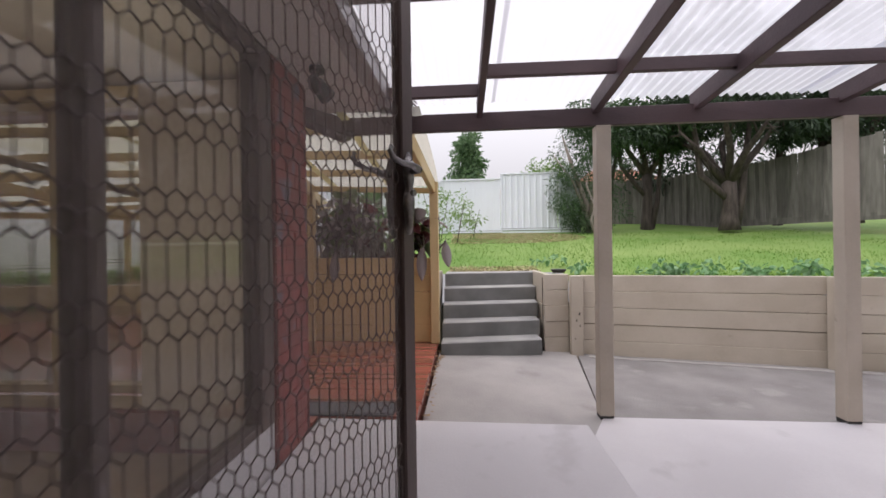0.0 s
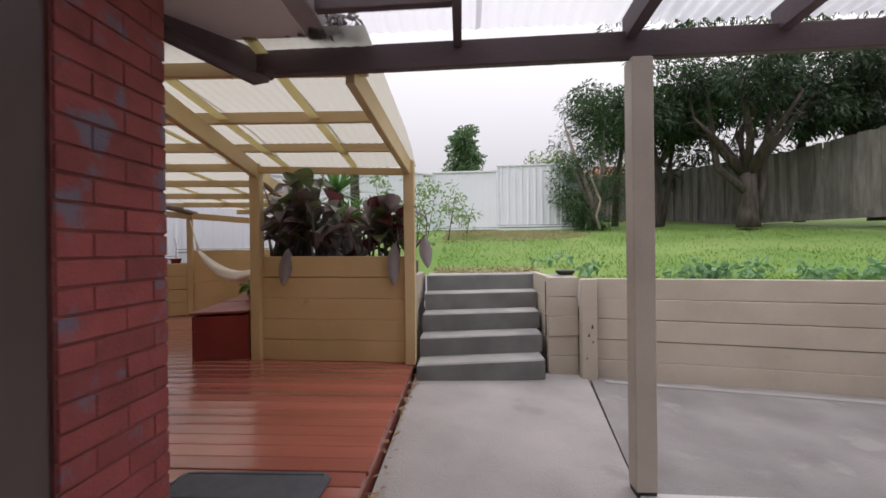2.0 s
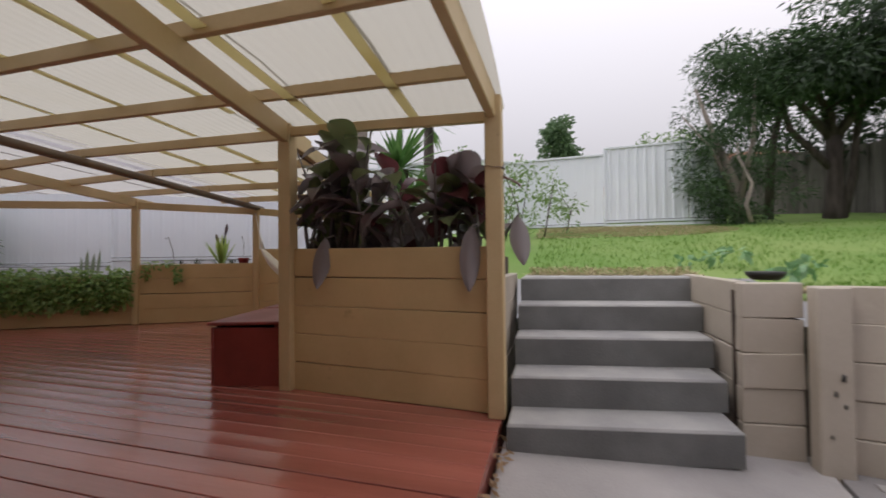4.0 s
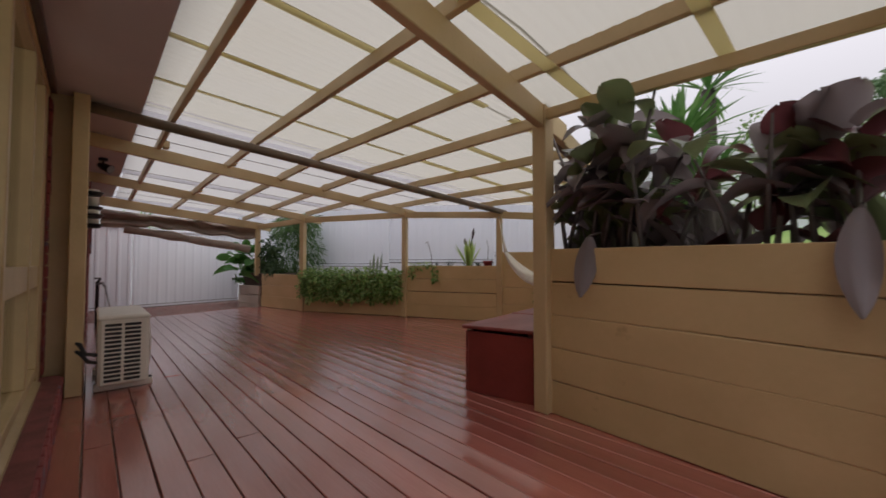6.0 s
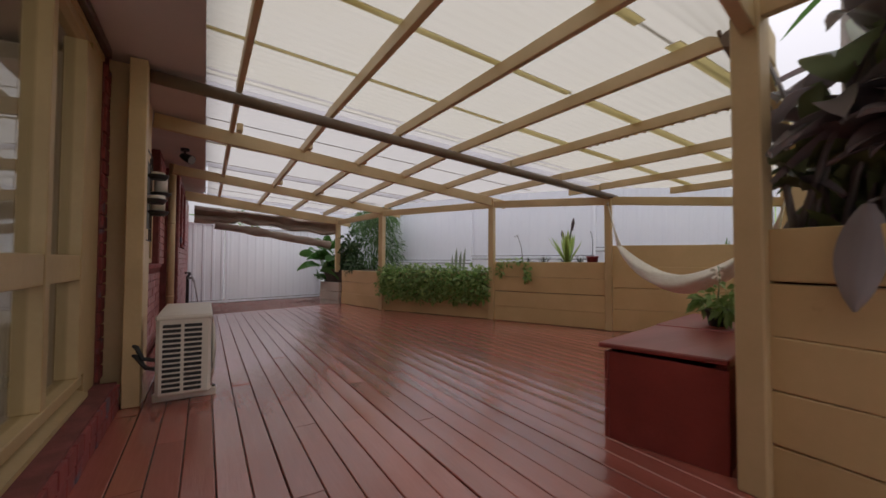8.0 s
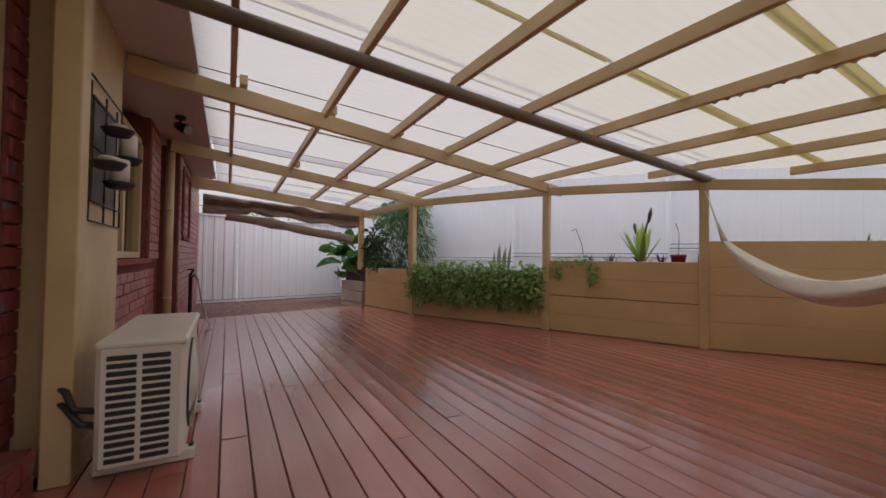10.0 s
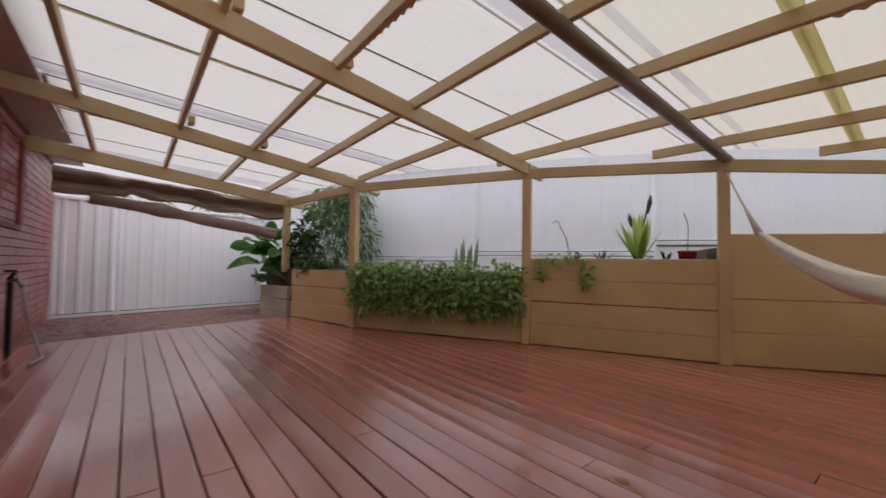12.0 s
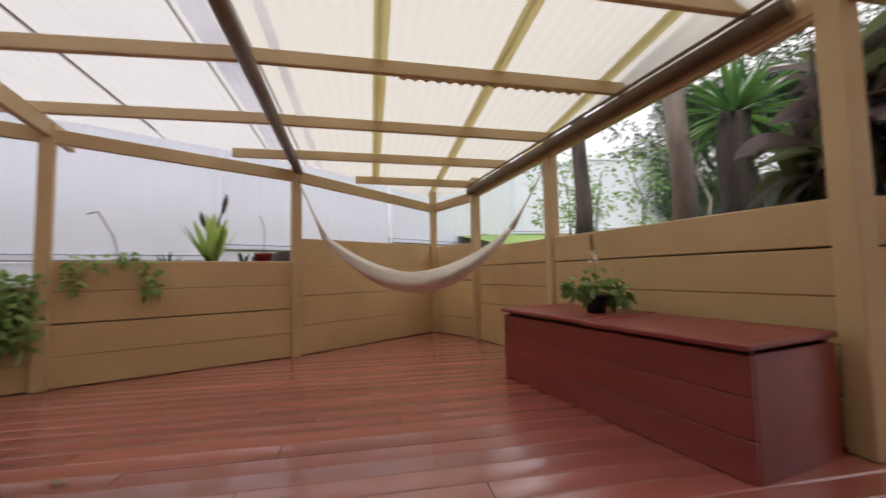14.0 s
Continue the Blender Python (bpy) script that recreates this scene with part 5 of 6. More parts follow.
yucca((-1.42, 3.38, 1.1), 0.92, 90, 0.52, 1, 0.12)
yucca((-1.20, 3.12, 1.0), 0.62, 50, 0.42, 2, 0.07)
yucca((-1.84, 3.42, 0.95), 1.75, 46, 0.6, 3, 0.075, PALEBARK, "tall yucca with a thick pale trunk")
yucca((-1.64, 5.05, 1.1), 1.9, 45, 0.6, 4, 0.085, BARK, "tall yucca with a dark slender trunk")


def leaf_mass(name, at, clumps, per, length, width, mat, label, category, seed, group="", trunk=None, bark=BARK, up=0.0, kind=""):
    rnd = random.Random(seed)
    t = thing(name, at, label, category, group, kind)
    if trunk:
        for pts, rad in trunk:
            part("limb" if pts is not trunk[0][0] else "trunk", tube(pts, rad, 9), bark, t)
    part("crown", blades(cloud(rnd, clumps, per, length, width, up), rnd, 0.3, 1), mat, t)
    return t


# ivy hedge trailing over the wall
hr = random.Random(77)
f2, f3 = Vector((*F["f2"], 0)), Vector((*F["f3"], 0))
hd = (f3 - f2).normalized()
hn = Vector((hd.y, -hd.x, 0))
cl = []
for k in range(46):
    u = 0.02 + 0.95 * k / 45
    base = f2.lerp(f3, u)
    for zc, off, rz in ((0.93, 0.02, 0.11), (0.80, 0.12, 0.12), (0.66, 0.13, 0.12), (0.52 + 0.05 * math.sin(k * 0.9), 0.10, 0.09)):
        cl.append((tuple(base + hn * (off + hr.uniform(-0.03, 0.03)) + Vector((0, 0, zc + hr.uniform(-0.04, 0.04)))), (0.09, 0.09, rz)))
ivy = thing("ivy_hedge", (-7.3, 3.9, 0.9), "dense green ivy trailing over the low wall", "ivy")
for k in range(8):
    irng = random.Random(780 + k)
    part("spray", blades(cloud(irng, cl[len(cl) * k // 8:len(cl) * (k + 1) // 8], 27, 0.056, 0.044), irng, 0.3, 1), HEDGE, ivy)["kind"] = "stuff"
for k in range(10):
    b0 = f2.lerp(f3, 0.06 + 0.098 * k) + hn * 0.05
    part("runner", tube([b0 + Vector((0, 0, 0.90)), b0 + hn * 0.06 + Vector((0.02, 0, 0.72)), b0 + hn * 0.03 + Vector((0.04, 0, 0.46 + 0.03 * (k % 3)))], [0.006, 0.005, 0.003], 5), BARK, ivy, "thin woody ivy stem")
cl = [((-6.05, 4.50, 1.07), (0.15, 0.1, 0.06)), ((-5.85, 4.58, 1.10), (0.14, 0.1, 0.05)), ((-5.68, 4.62, 1.00), (0.06, 0.05, 0.12)), ((-5.66, 4.62, 0.87), (0.08, 0.05, 0.07)), ((-6.1, 4.46, 0.97), (0.06, 0.05, 0.1))]
leaf_mass("trailing_vine", (-5.9, 4.55, 0.95), cl, 45, 0.05, 0.035, HEDGE, "small green vine spilling over the wall", "vine", 79)


def bromeliad():
    rnd = random.Random(3)
    t = thing("bromeliad", (-5.45, 5.25, 1.05), "upright green bird's nest plant with dark flower spikes", "plant")
    part("leaves", sword_rosette(rnd, (-5.45, 5.25, 1.05), 26, 0.52, 0.065, (0.02, 0.6), 0.10), NESTFERN, t)
    part("base_leaves", sword_rosette(rnd, (-5.45, 5.25, 1.03), 12, 0.3, 0.03, (0.9, 1.5), 0.2), SHADYLEAF, t)
    for dx, h in ((0.06, 0.66), (-0.05, 0.5)):
        st = part("stalk", tube([(-5.45, 5.25, 1.13), (-5.45 + dx, 5.25, 1.05 + h * 0.7), (-5.45 + dx * 2, 5.25, 1.05 + h)], [0.012, 0.01, 0.008], 6), DARKLEAF, t)
        part("spike", tube([(-5.45 + dx * 1.5, 5.25, 1.05 + h * 0.8), (-5.45 + dx * 1.9, 5.25, 1.05 + h * 0.97), (-5.45 + dx * 2.1, 5.25, 1.05 + h * 1.08)], [0.016, 0.026, 0.008], 8), BROWN, st, "dark dried flower spike")


bromeliad()
rnd = random.Random(9)
t = thing("snake_plant", (-7.28, 4.42, 0.9), "stiff grey-green snake plant in the bed", "plant")
for k in range(6):
    part("leaf", blades([(Vector((-7.42 + 0.06 * k, 4.40 + 0.03 * (k % 2), 0.88)), Vector((0.10 * (k - 2.5) / 2.5, 0.04, 1)).normalized(), Vector((0.8, 0.6, 0)), 0.36 + 0.06 * (k % 3), 0.05)], rnd, 0.0, 4), SNAKE, t)
pt = pot("red_pot", (-4.98, 5.24, 1.04), 0.085, 0.14, TERRA, "small red plant pot on the bed")
part("wire_stem", tube([(-4.98, 5.24, 1.16), (-4.97, 5.24, 1.42), (-5.01, 5.24, 1.55)], 0.004, 5), DARK, pt, "thin bare stem")
for x, y, s in ((-5.75, 5.05, 0.16), (-4.80, 5.42, 0.12), (-5.15, 5.2, 0.15), (-6.0, 4.95, 0.12), (-3.7, 6.2, 0.2)):
    t = thing("succulent", (x, y, 1.04 if y < 6 else 1.21), "small spiky succulent in the bed", "plant", "bed succulents")
    part("leaves", sword_rosette(rnd, (x, y, 1.04 if y < 6 else 1.21), 12, s, 0.025, (0.3, 1.4), 0.0), DARKLEAF if y < 6 else YUCCA, t)
t = thing("dry_stem", (-6.0, 4.85, 1.04), "thin dry flower stem leaning over the bed", "plant")
part("stem", tube([(-6.0, 4.85, 1.03), (-6.1, 4.9, 1.32), (-6.25, 4.95, 1.54), (-6.33, 4.95, 1.52)], 0.005, 5), BARK, t)

pt = pot("dark_pot", (-2.530, 3.400, 0.679), 0.075, 0.11, DARK, "small black pot with a leafy plant on the bench")
rnd = random.Random(14)
part("foliage", blades(cloud(rnd, [((-2.530, 3.400, 0.859), (0.13, 0.13, 0.09)), ((-2.440, 3.320, 0.819), (0.09, 0.09, 0.06)), ((-2.620, 3.460, 0.819), (0.09, 0.09, 0.05))], 60, 0.07, 0.04), rnd, 0.4, 1), PALELEAF, pt)
part("flower_stem", tube([(-2.530, 3.400, 0.859), (-2.520, 3.410, 0.999), (-2.530, 3.410, 1.079)], 0.004, 5), WEED, pt)
part("flower", blades(cloud(rnd, [((-2.530, 3.410, 1.039), (0.02, 0.02, 0.05))], 18, 0.03, 0.02), rnd, 0.3, 1), ROPE, pt, "pale flower head")
t = thing("wall_hook", (-2.22, 3.85, 1.2), "dark metal hook on the wall top", "hook")
part("hook", tube([(-2.27, 3.85, 1.10), (-2.28, 3.85, 1.20), (-2.25, 3.85, 1.235), (-2.22, 3.85, 1.20)], 0.007, 6), DARK, t)

# broad-leaved plant and dark shrub at the deck's far end
rnd = random.Random(31)
t = thing("broad_leaf_plant", (-10.4, 3.35, 0.6), "glossy broad-leaved green shrub in the side bed", "plant")
for k in range(34):
    a, el = rnd.uniform(0, 6.28), rnd.uniform(-0.2, 1.2)
    root = Vector((-10.6 + rnd.uniform(-0.35, 0.3), 2.95 + rnd.uniform(-0.35, 0.3), 0.7 + rnd.uniform(0, 0.75)))
    way = Vector((math.cos(a) * math.cos(el), math.sin(a) * math.cos(el), math.sin(el)))
    ob = part("leaf", big_leaf(rnd, root, way, way.cross(unit(rnd)).normalized(), rnd.uniform(0.36, 0.6), rnd.uniform(0.2, 0.3), 0.3), BROADLEAF, t)
    for p in ob.data.polygons:
        p.use_smooth = True
for k in range(5):
    part("stem", tube([(-10.4 + 0.06 * k, 3.3, 0.4), (-10.5 + 0.1 * k, 3.2, 1.1), (-10.6 + 0.14 * k, 3.1, 1.5)], [0.018, 0.014, 0.008], 6), BARK, t)
leaf_mass("corner_shrub", (-10.2, 3.3, 0.6), [((-10.35 + 0.14 * k, 3.22 + 0.05 * (k % 2), 0.85 + 0.17 * (k % 5)), (0.24, 0.2, 0.2)) for k in range(7)], 130, 0.13, 0.05, SHADYLEAF, "dense mid-green shrub behind the side bed wall", "shrub", 35, trunk=[([(-10.1, 3.3, 0.4), (-10.1, 3.25, 1.0), (-10.2, 3.25, 1.5)], [0.03, 0.025, 0.01])])
leaf_mass("weeping_shrub", (-9.4, 4.0, 0.9), [((-10.2, 3.75, 1.2), (0.45, 0.3, 0.5)), ((-9.8, 3.8, 1.75), (0.5, 0.3, 0.45)), ((-9.4, 4.0, 1.4), (0.35, 0.25, 0.6)), ((-10.3, 3.7, 2.0), (0.5, 0.3, 0.3)), ((-10.0, 3.78, 2.25), (0.6, 0.3, 0.25)), ((-9.55, 3.95, 2.1), (0.35, 0.25, 0.3))], 400, 0.18, 0.02, MIDLEAF, "dark weeping shrub behind the end posts", "shrub", 33, up=-0.8)
leaf_mass("palm_fronds", (-12.6, 1.5, 1.9), [((-12.6, 1.0, 2.15), (0.3, 0.7, 0.15)), ((-12.7, 2.6, 2.2), (0.3, 0.5, 0.2))], 110, 0.3, 0.03, YUCCA, "palm fronds above the end fence", "plant", 34)

# ---- garden trees and shrubs ----
def gnarled_tree(at, seed, r, fork, spread, top, crown, per, mat, label, size=(0.15, 0.042), bare=0.0):
    rnd = random.Random(seed)
    t = thing("tree", at, label, "tree", "garden trees")
    x, y, z = at
    f = Vector((x + rnd.uniform(-0.1, 0.1), y, z + fork))
    part("trunk", tube([(x, y, z - 0.2), (x, y, z + 0.1), (x + 0.03, y, z + fork * 0.5), f], [r * 1.35, r * 1.08, r * 0.92, r * 0.95], 12), BARK, t)
    # a second stem beside the trunk and a low limb that bends outward and up
    part("stem", tube([(x + 0.12, y, z - 0.1), (x + 0.3, y - 0.05, z + 0.7), (x + 0.42, y, z + 1.7), (x + 0.75, y, z + top)], [r * 0.75, r * 0.5, r * 0.42, r * 0.15], 9), BARK, t)
    part("limb", tube([(x, y, z + fork * 0.55), (x - 0.35, y - 0.05, z + fork * 0.8), (x - 0.75, y, z + fork * 1.15), (x - 0.95, y, z + top * 0.75), (x - 1.2, y, z + top)], [r * 0.5, r * 0.48, r * 0.42, r * 0.3, r * 0.1], 9), BARK, t)
    clumps = []
    for k in range(6):
        a = 2 * math.pi * k / 6 + rnd.uniform(-0.4, 0.4)
        e = f + Vector((math.cos(a) * spread * rnd.uniform(0.5, 1), math.sin(a) * spread * 0.7 * rnd.uniform(0.5, 1), (top - fork) * rnd.uniform(0.45, 0.9)))
        m1 = f.lerp(e, 0.35) + Vector((0, 0, 0.15)) + unit(rnd) * 0.15
        m2 = f.lerp(e, 0.7) + unit(rnd) * 0.2
        limb = part("limb", tube([f - Vector((0, 0, 0.1)), m1, m2, e], [r * 0.62, r * 0.45, r * 0.3, r * 0.1], 8), BARK, t)
        for q in range(4):
            s = m1.lerp(e, rnd.uniform(0.2, 1))
            e2 = s + unit(rnd) * rnd.uniform(0.5, 1.0) + Vector((0, 0, 0.2))
            part("branch", tube([s, s.lerp(e2, 0.5) + unit(rnd) * 0.08, e2], [r * 0.16, r * 0.1, r * 0.03], 5), BARK, limb)
            clumps.append((tuple(e2), (0.55, 0.5, 0.28)))
        clumps.append((tuple(e), (0.6, 0.55, 0.35)))
    for c, rad in crown:
        clumps.append(((x + c[0], y + c[1], z + c[2]), rad))
    # the forks stay bare below the crown
    clumps = [c for c in clumps if c[0][2] > z + bare or abs(c[0][0] - x) > 1.5]
    part("crown", blades(cloud(rnd, clumps, per, size[0], size[1], -0.1), rnd, 0.3, 1), mat, t)
    return t


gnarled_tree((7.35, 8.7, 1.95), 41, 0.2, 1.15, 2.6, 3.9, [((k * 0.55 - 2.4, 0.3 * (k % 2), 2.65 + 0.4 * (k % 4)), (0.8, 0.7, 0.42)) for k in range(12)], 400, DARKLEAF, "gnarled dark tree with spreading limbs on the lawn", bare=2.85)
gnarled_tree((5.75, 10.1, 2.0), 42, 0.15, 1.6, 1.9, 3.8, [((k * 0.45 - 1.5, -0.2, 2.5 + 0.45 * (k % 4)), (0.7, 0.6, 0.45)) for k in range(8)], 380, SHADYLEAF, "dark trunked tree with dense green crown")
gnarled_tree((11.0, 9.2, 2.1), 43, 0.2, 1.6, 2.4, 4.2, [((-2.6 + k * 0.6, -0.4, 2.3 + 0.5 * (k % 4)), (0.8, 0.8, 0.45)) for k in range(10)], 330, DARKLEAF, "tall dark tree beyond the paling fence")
rnd = random.Random(50)
cl = []
for k in range(64):
    u = rnd.random()
    zz = 1.9 + 3.3 * u
    ww = 0.95 * (0.75 + 0.5 * math.sin(3 * u)) * (1.15 - 0.35 * u)
    cl.append(((3.62 + 0.25 * (1 - u) + rnd.uniform(-ww, ww) * 0.85, 9.35 + rnd.uniform(-0.5, 0.5), zz), (0.42, 0.38, 0.32)))
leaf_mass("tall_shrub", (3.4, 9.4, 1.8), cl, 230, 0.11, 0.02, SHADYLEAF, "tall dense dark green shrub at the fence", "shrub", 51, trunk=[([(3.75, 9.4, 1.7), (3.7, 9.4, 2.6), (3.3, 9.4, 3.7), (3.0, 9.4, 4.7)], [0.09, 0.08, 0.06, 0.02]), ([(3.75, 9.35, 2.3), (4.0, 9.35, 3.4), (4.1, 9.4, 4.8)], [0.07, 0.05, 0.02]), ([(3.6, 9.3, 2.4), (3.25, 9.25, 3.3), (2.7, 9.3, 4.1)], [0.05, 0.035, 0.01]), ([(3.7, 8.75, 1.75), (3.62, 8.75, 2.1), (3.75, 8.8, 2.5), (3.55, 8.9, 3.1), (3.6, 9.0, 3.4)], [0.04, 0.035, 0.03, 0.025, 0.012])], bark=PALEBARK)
cl = []
for k in range(30):
    u = k / 29
    ww = 1.75 * (1 - u) ** 0.6 + 0.1
    for j in range(2):
        cl.append(((0.35 + rnd.uniform(-ww, ww) * 0.8, 22 + rnd.uniform(-0.5, 0.5), 4.0 + 4.3 * u), (0.55, 0.5, 0.4)))
leaf_mass("conical_tree", (0.35, 22, 3.5), cl, 110, 0.24, 0.11, FARLEAF, "distant conical green tree behind the fence", "tree", 52, "garden trees", trunk=[([(0.35, 22, 1.5), (0.35, 22, 6)], [0.2, 0.08])])
cl = [((3.3 + rnd.uniform(-1.0, 0.9), 13.0 + rnd.uniform(-0.4, 0.4), 3.0 + 1.9 * rnd.random()), (0.4, 0.4, 0.35)) for _ in range(26)]
leaf_mass("light_shrub", (3.3, 13, 2.4), cl, 120, 0.11, 0.05, PALELEAF, "light green shrub behind the back fence", "shrub", 53)
cl = [((5.0 + 0.42 * k + rnd.uniform(-0.3, 0.3), 13.4 - 0.2 * k + rnd.uniform(-0.4, 0.4), 3.7 + rnd.uniform(-0.4, 2.2)), (0.6, 0.5, 0.4)) for k in range(22) for _ in range(3)]
leaf_mass("far_foliage", (8, 12.5, 2), cl, 120, 0.20, 0.06, DARKLEAF, "dark foliage rising behind the paling fence", "trees", 54, kind="stuff")
for k, (x, y, h) in enumerate(((-0.15, 7.3, 1.1), (0.25, 7.9, 0.9), (-0.8, 6.9, 1.3), (-0.5, 5.6, 1.2), (-1.5, 6.3, 1.5))):
    gz = ground_z(x, y)
    cl = [((x + rnd.uniform(-0.25, 0.25), y + rnd.uniform(-0.2, 0.2), gz + 0.15 + h * rnd.random()), (0.16, 0.16, 0.14)) for _ in range(12)]
    leaf_mass("wispy_shrub", (x, y, gz), cl, 26, 0.075, 0.035, PALELEAF, "wispy pale green shrub on the lawn's edge", "shrub", 55 + k, "wispy shrubs", trunk=[([(x, y, gz - 0.05), (x + rnd.uniform(-0.1, 0.1), y, gz + h * 0.5), (x + rnd.uniform(-0.2, 0.2), y, gz + h)], [0.012, 0.009, 0.004]), ([(x, y, gz), (x + 0.2, y, gz + h * 0.9)], [0.01, 0.004])])

cl = []
for k in range(95):
    u = rnd.random()
    zc = 4.2 + 4.6 * u
    cl.append(((4.3 + 8.5 * rnd.random() ** 0.9 + 0.5 * u, 9.6 + rnd.uniform(-1.1, 1.1), zc), (rnd.uniform(0.4, 0.95), 0.55, rnd.uniform(0.16, 0.34))))
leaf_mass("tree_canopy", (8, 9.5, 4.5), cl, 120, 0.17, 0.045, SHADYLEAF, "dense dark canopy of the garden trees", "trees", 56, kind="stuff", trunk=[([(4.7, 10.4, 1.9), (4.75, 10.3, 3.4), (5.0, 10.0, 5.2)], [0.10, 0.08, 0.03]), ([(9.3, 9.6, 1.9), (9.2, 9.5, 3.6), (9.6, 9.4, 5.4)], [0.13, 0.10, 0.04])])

# neighbouring houses over the fences
for x, y, w in ((9.2, 19.5, 5.0), (1.8, 33, 7.0)):
    t = thing("house", (x, y, 2), "distant neighbouring house with a terracotta roof", "house", "far houses")
    z = 4.6 if y < 25 else 5.6
    part("wall", box(x - w / 2, x + w / 2, y, y + 6, 1.5, z), GREIGE, t)
    rb = bmesh.new()
    v = [rb.verts.new(p) for p in ((x - w / 2 - 0.4, y - 0.4, z), (x + w / 2 + 0.4, y - 0.4, z), (x + w / 2 + 0.4, y + 6.4, z), (x - w / 2 - 0.4, y + 6.4, z), (x - w / 4, y + 3, z + 1.5), (x + w / 4, y + 3, z + 1.5))]
    for f in ((0, 1, 5, 4), (1, 2, 5), (2, 3, 4, 5), (3, 0, 4), (3, 2, 1, 0)):
        rb.faces.new([v[i] for i in f])
    part("roof", rb, ROOFTILE, t)

# ---- weeds, grass, chips and fallen leaves ----
for k, (x, y, n, s) in enumerate(((2.35, 2.42, 5, 0.2), (2.7, 2.5, 5, 0.16), (3.5, 2.2, 6, 0.2), (3.85, 2.1, 6, 0.22), (3.2, 2.6, 4, 0.15), (4.4, 1.95, 5, 0.2), (1.7, 3.2, 3, 0.14), (1.4, 3.9, 3, 0.2))):
    gz = 0.97 if y < 3 else ground_z(x, y)
    cl = [((x + rnd.uniform(-s, s), y + rnd.uniform(-0.1, 0.12), gz + rnd.uniform(0.0, 0.15)), (0.10, 0.09, 0.05)) for _ in range(n)]
    leaf_mass("weed", (x, y, gz), cl, 18, 0.075, 0.045, WEED, "low leafy weed along the retaining wall", "weed", 90 + k, "weeds on the lawn edge")


def grass():
    rnd = random.Random(71)
    out = []
    for _ in range(26000):
        x = rnd.uniform(-0.2, 9.5)
        y = 2.4 + 6.8 * rnd.random() ** 1.7
        if y < 3.5 and x < 1.3 or y < 2.55 - (x - 1.5) * 0.2:
            continue
        if ((x - 0.9) / 2.3) ** 2 + ((y - 8.3) / 1.3) ** 2 < 1 and rnd.random() < 0.8:
            continue
        if noise.noise((x * 0.45, y * 0.6, 4)) < -0.15 and rnd.random() < 0.7:
            continue
        a = rnd.uniform(0, 6.28)
        way = Vector((math.cos(a) * 0.45, math.sin(a) * 0.45, 1)).normalized()
        h = rnd.uniform(0.035, 0.09)
        out.append((Vector((x, y, ground_z(x, y) - 0.005)), way, Vector((-math.sin(a), math.cos(a), 0)), h, 0.009))
    ob = part("grass", blades(out, rnd, 0.25, 1), GRASSB, None)
    return tagged(ob, "short green lawn grass", "grass", "", "stuff")


grass()


def dry_grass():
    rnd = random.Random(72)
    out = []
    for _ in range(9000):
        a, q = rnd.uniform(0, 6.28), rnd.random() ** 0.6
        x, y = 0.9 + 2.4 * q * math.cos(a), 8.3 + 1.35 * q * math.sin(a)
        if x < -0.3 or y > 9.6:
            continue
        b = rnd.uniform(0, 6.28)
        way = Vector((math.cos(b), math.sin(b), 0.35)).normalized()
        out.append((Vector((x, y, ground_z(x, y) + 0.003)), way, Vector((-math.sin(b), math.cos(b), 0)), rnd.uniform(0.05, 0.12), 0.02))
    for _ in range(3800):
        x, y = rnd.uniform(-0.2, 2.6), 3.50 + 0.45 * rnd.random() ** 2
        if x > 1.2:
            y -= 0.95 + (x - 1.2) * 0.2
        b = rnd.uniform(0, 6.28)
        way = Vector((math.cos(b), math.sin(b), 0.5)).normalized()
        out.append((Vector((x, y, ground_z(x, y) + 0.003)), way, Vector((-math.sin(b), math.cos(b), 0)), rnd.uniform(0.04, 0.09), 0.014))
    return tagged(part("dry_grass", blades(out, rnd, 0.1, 1), STRAW, None), "pale dry grass by the back fence", "grass", "", "stuff")


dry_grass()


def scatter(name, n, area, z, size, mat, label, category, seed):
    rnd = random.Random(seed)
    out = []
    for _ in range(n):
        x, y = rnd.uniform(*area[:2]), rnd.uniform(*area[2:])
        if name == "mulch_chips" and x > -8.95 - 0.27 * y:
            continue
        a = rnd.uniform(0, 6.28)
        out.append((Vector((x, y, z + rnd.uniform(0, 0.02))), Vector((math.cos(a), math.sin(a), rnd.uniform(-0.2, 0.4))).normalized(), Vector((-math.sin(a), math.cos(a), rnd.uniform(-0.3, 0.3))).normalized(), size * rnd.uniform(0.5, 1.5), size * rnd.uniform(0.3, 0.6)))
    ob = part(name, blades(out, rnd, 0.1, 1), mat, None)
    return tagged(ob, label, category, "", "stuff")


scatter("mulch_chips", 5200, (-11.6, -8.9, 0.1, 3.0), 0.112, 0.05, CHIP, "scattered reddish bark chips and dry leaves", "mulch", 81)
scatter("leaf_litter", 60, (-0.29, -0.22, 0.1, 2.2), 0.09, 0.05, DRYLEAF, "dry leaf litter along the deck edge", "leaves", 82)
for k, (x, y) in enumerate(((-5.6, 3.3), (-5.1, 2.9), (-5.9, 3.9), (-6.4, 3.6), (-4.3, 2.6))):
    rnd = random.Random(120 + k)
    t = thing("fallen_leaf", (x, y, D), "small dry leaf lying on the deck", "leaf", "fallen leaves")
    part("blade", blades([(Vector((x, y, D + 0.006)), Vector((rnd.uniform(-1, 1), rnd.uniform(-1, 1), 0.12)).normalized(), Vector((0.3, 0.9, 0.1)).normalized(), 0.07, 0.035)], rnd, 0.1, 2), DRYLEAF, t)
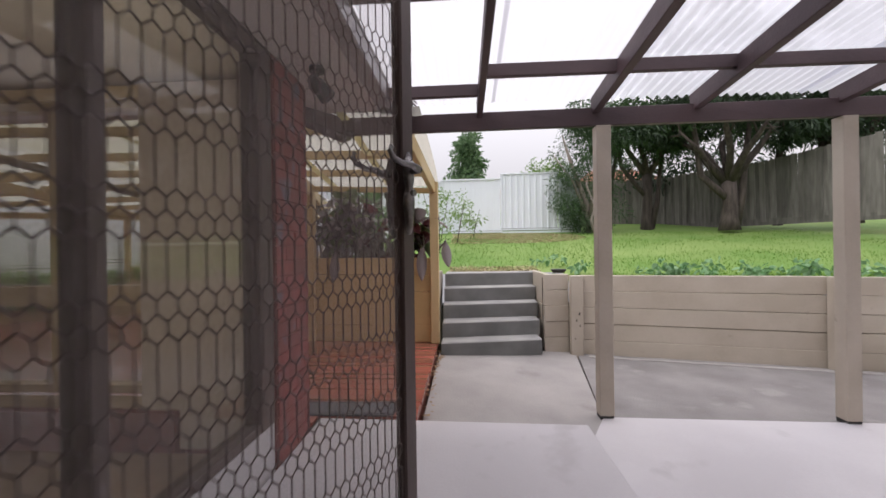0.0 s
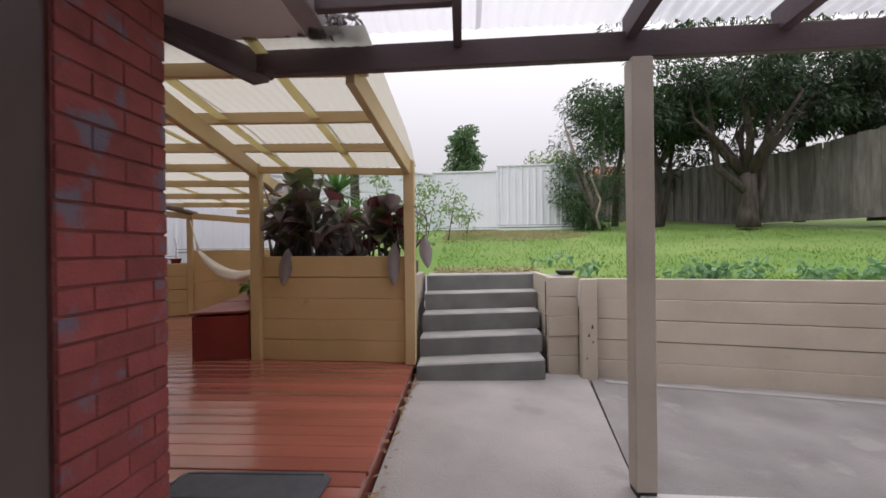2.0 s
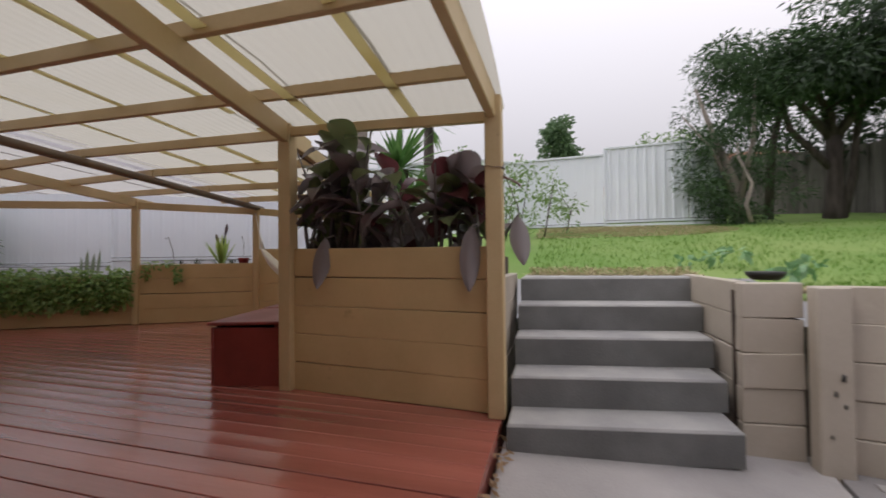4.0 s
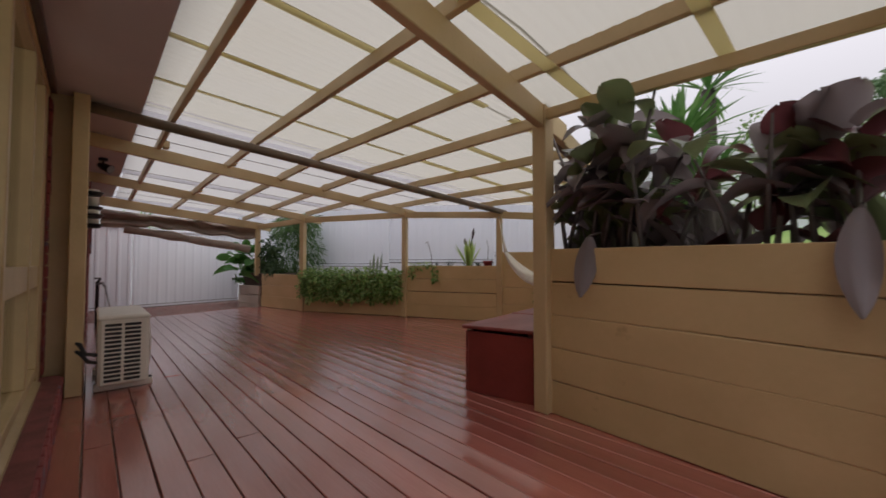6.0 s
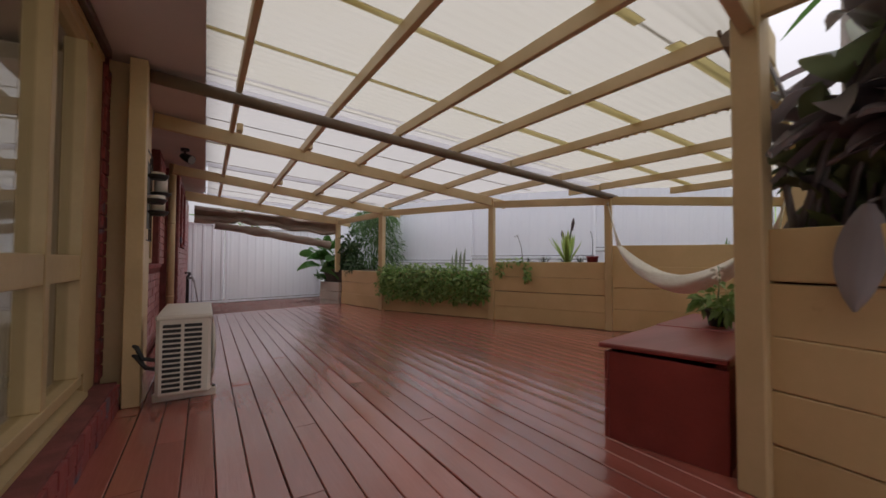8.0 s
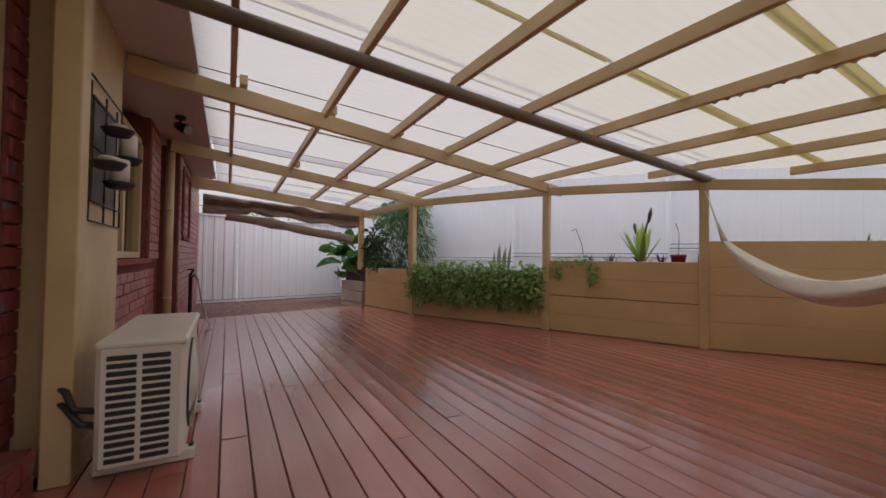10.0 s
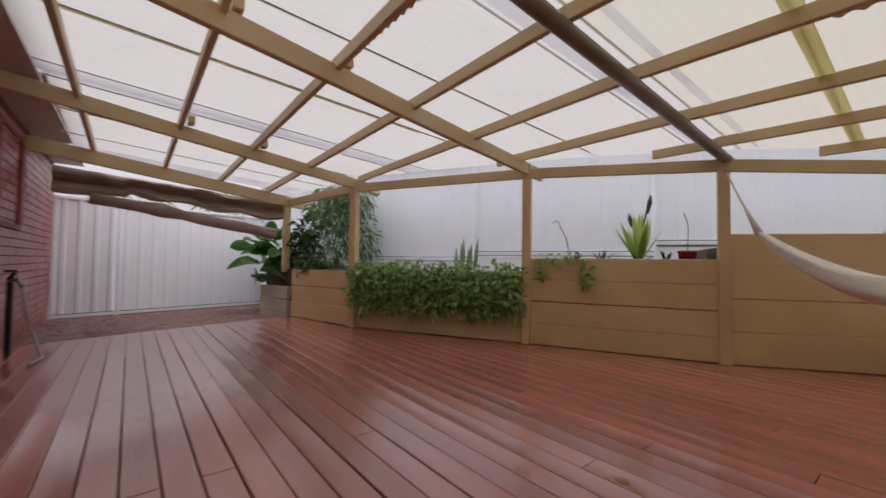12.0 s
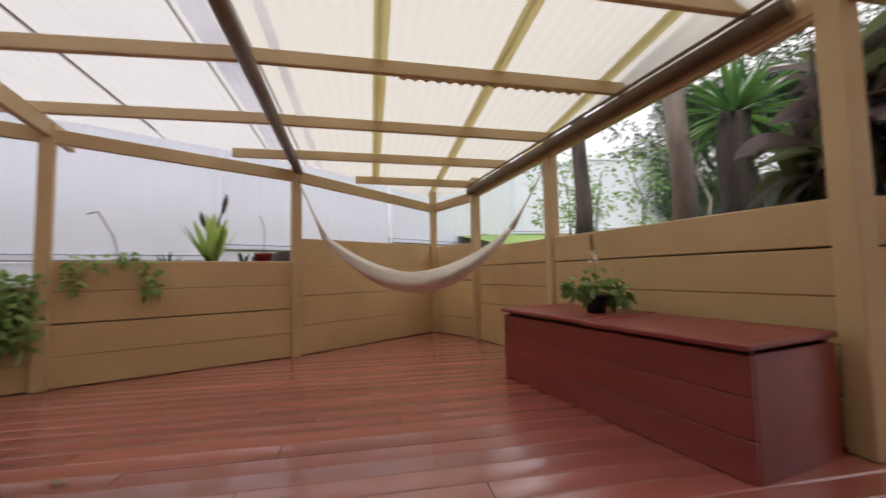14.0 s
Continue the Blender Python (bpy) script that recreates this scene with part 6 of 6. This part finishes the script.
cl = [((-0.44 + rnd.uniform(-0.1, 0.08), 0.40 + rnd.uniform(-0.04, 0.06), 2.47 + rnd.uniform(0, 0.05)), (0.05, 0.04, 0.03)) for _ in range(8)]
leaf_mass("gutter_debris", (-0.52, 0.42, 2.46), cl, 22, 0.045, 0.02, CANNA, "dark clump of leaves caught at the gutter's end", "debris", 84)
t = thing("saucer", (1.32, 2.85, 0.98), "dark round dish on the retaining wall top", "dish")
part("dish", tube([(1.30, 2.72, 1.0), (1.30, 2.72, 1.03), (1.30, 2.72, 1.05)], [0.07, 0.1, 0.105], 18), DARK, t)


# ---- brickwork ----
def bricks(name_wall, face, u0, u1, z0, z1, plane, seed, single=True, depth=0.014, stretch=0.23, mat=BRICK, gap=0.01):
    """Bricks on a wall: face 'x' or 'y' is the way that the wall looks; u runs along it."""
    rnd = random.Random(seed)
    wall = bpy.data.objects[name_wall]
    joined = bmesh.new()
    k, z = 0, z0
    while z + 0.076 <= z1 + 0.01:
        u = u0 - (0.12 if k % 2 else 0.0)
        while u < u1 - 0.01:
            a, c = max(u, u0), min(u + stretch, u1)
            if c - a > 0.03:
                o = rnd.uniform(-0.002, 0.003)
                if face == "x":
                    b = box(plane - 0.02, plane + depth + o, a, c, z, z + 0.076, 0.003)
                else:
                    b = box(a, c, plane - 0.02, plane + depth + o, z, z + 0.076, 0.003)
                if single:
                    part("brick", b, mat, wall)
                else:
                    merge(joined, b)
            u += stretch + gap
        z += 0.086
        k += 1
    if not single:
        ob = part("brickwork", joined, mat, wall)
        ob["kind"] = "stuff"
    else:
        joined.free()


bricks("wall_house_corner", "x", -0.525, -0.105, 0.17, 2.40, -0.979, 1, True, 0.008, 0.237, gap=0.003)
bricks("wall_house_front", "y", -1.74, -0.975, 0.17, 2.40, -0.099, 2, True, 0.008, 0.237, gap=0.003)
bricks("wall_house_plinth", "y", -4.38, -1.76, 0.17, 0.34, -0.010, 3, True, 0.014, 0.11)
bricks("wall_house_pier_mid", "y", -4.515, -4.375, 0.36, 2.40, -0.114, 4)
bricks("wall_house_window", "y", -7.59, -5.46, 0.10, 1.0, -0.075, 5, mat=LITBRICK)
bricks("wall_house_pier", "y", -7.54, -6.97, 1.06, 2.40, -0.035, 6, mat=LITBRICK)
bricks("wall_house_far", "y", -11.6, -8.06, 0.10, 2.40, 0.10, 7, False, mat=LITBRICK)

# ---- deck boards ----
def x_at(poly, y):
    for (xa, ya), (xb, yb) in zip(poly, poly[1:]):
        if min(ya, yb) <= y <= max(ya, yb) and ya != yb:
            return xa + (xb - xa) * (y - ya) / (yb - ya)
    return None


def board(xa, xb, ya, yb, top, cup, tilt=0.0):
    """A deck board with eased edges, dished a little across its width."""
    line = [(0, -0.024), (0, -0.003), (0.006, 0)] + [(u, -cup * (1 - ((u - 0.5) / 0.45) ** 2)) for u in (0.2, 0.35, 0.5, 0.65, 0.8)] + [(0.994, 0), (1, -0.003), (1, -0.024)]
    n = len(line)
    vs = [(x, ya + (yb - ya) * (0.03 if u == 0.006 else 0.97 if u == 0.994 else u), top + z + tilt * (u - 0.5)) for x in (xa, xb) for u, z in line]
    fs = [(i, i + n, (i + 1) % n + n, (i + 1) % n) for i in range(n)] + [tuple(range(n)), tuple(range(2 * n - 1, n - 1, -1))]
    return vs, [], [f[::-1] for f in fs]


def deck_boards():
    deck = thing("floor_deck", (-5, 2, 0), "reddish brown stained timber deck boards", "deck", "", "structure")
    left = [(-8.95, -0.1), (-9.8, 2.98), (-8.3, 3.33), (-6.27, 4.4), (-4.66, 5.15), (-3.03, 6.36)]
    right_back = [(-2.0, 2.38), (-2.40, 4.33), (-2.70, 5.64), (-3.10, 6.34)]
    w, gap, y = 0.1285, 0.0042, -0.0075
    rnd = random.Random(11)
    while y < 6.3:
        yc = y + w / 2
        xa = x_at(left[:2], yc) if yc < 2.98 else x_at(left[1:], yc)
        if yc < 0.12:
            xb = -1.0
        elif yc < 2.45:
            xb = -0.29
        else:
            xb = (x_at(right_back, yc) or -2.0) + 0.09
        if xa is None:
            break
        xa -= 0.12 if yc > 2.98 else 0
        if yc < -0.0:
            xb = -4.5
        cuts = [xa]
        c = xa + rnd.uniform(3.4, 6.4)
        while c < xb - 1.2:
            cuts.append(c)
            c += rnd.uniform(4.8, 6.6)
        cuts.append(xb + rnd.uniform(-0.006, 0.006))
        for a, b2 in zip(cuts, cuts[1:]):
            dz = rnd.uniform(-0.002, 0.002)
            part("board", board(a + 0.002, b2 - 0.002, y, y + w - gap, D + dz, rnd.uniform(0.0008, 0.0026), rnd.uniform(-0.0018, 0.0018)), DECK, deck)
        y += w
    part("edge_joist", box(-0.33, -0.292, 0.09, 2.28, -0.1, D - 0.026), DECK, deck)
    part("end_joist", beam((-8.97, -0.1, 0.08), (-9.8, 2.98, 0.08), 0.04, 0.12, 0), DECK, deck)
    return deck


deck_boards()
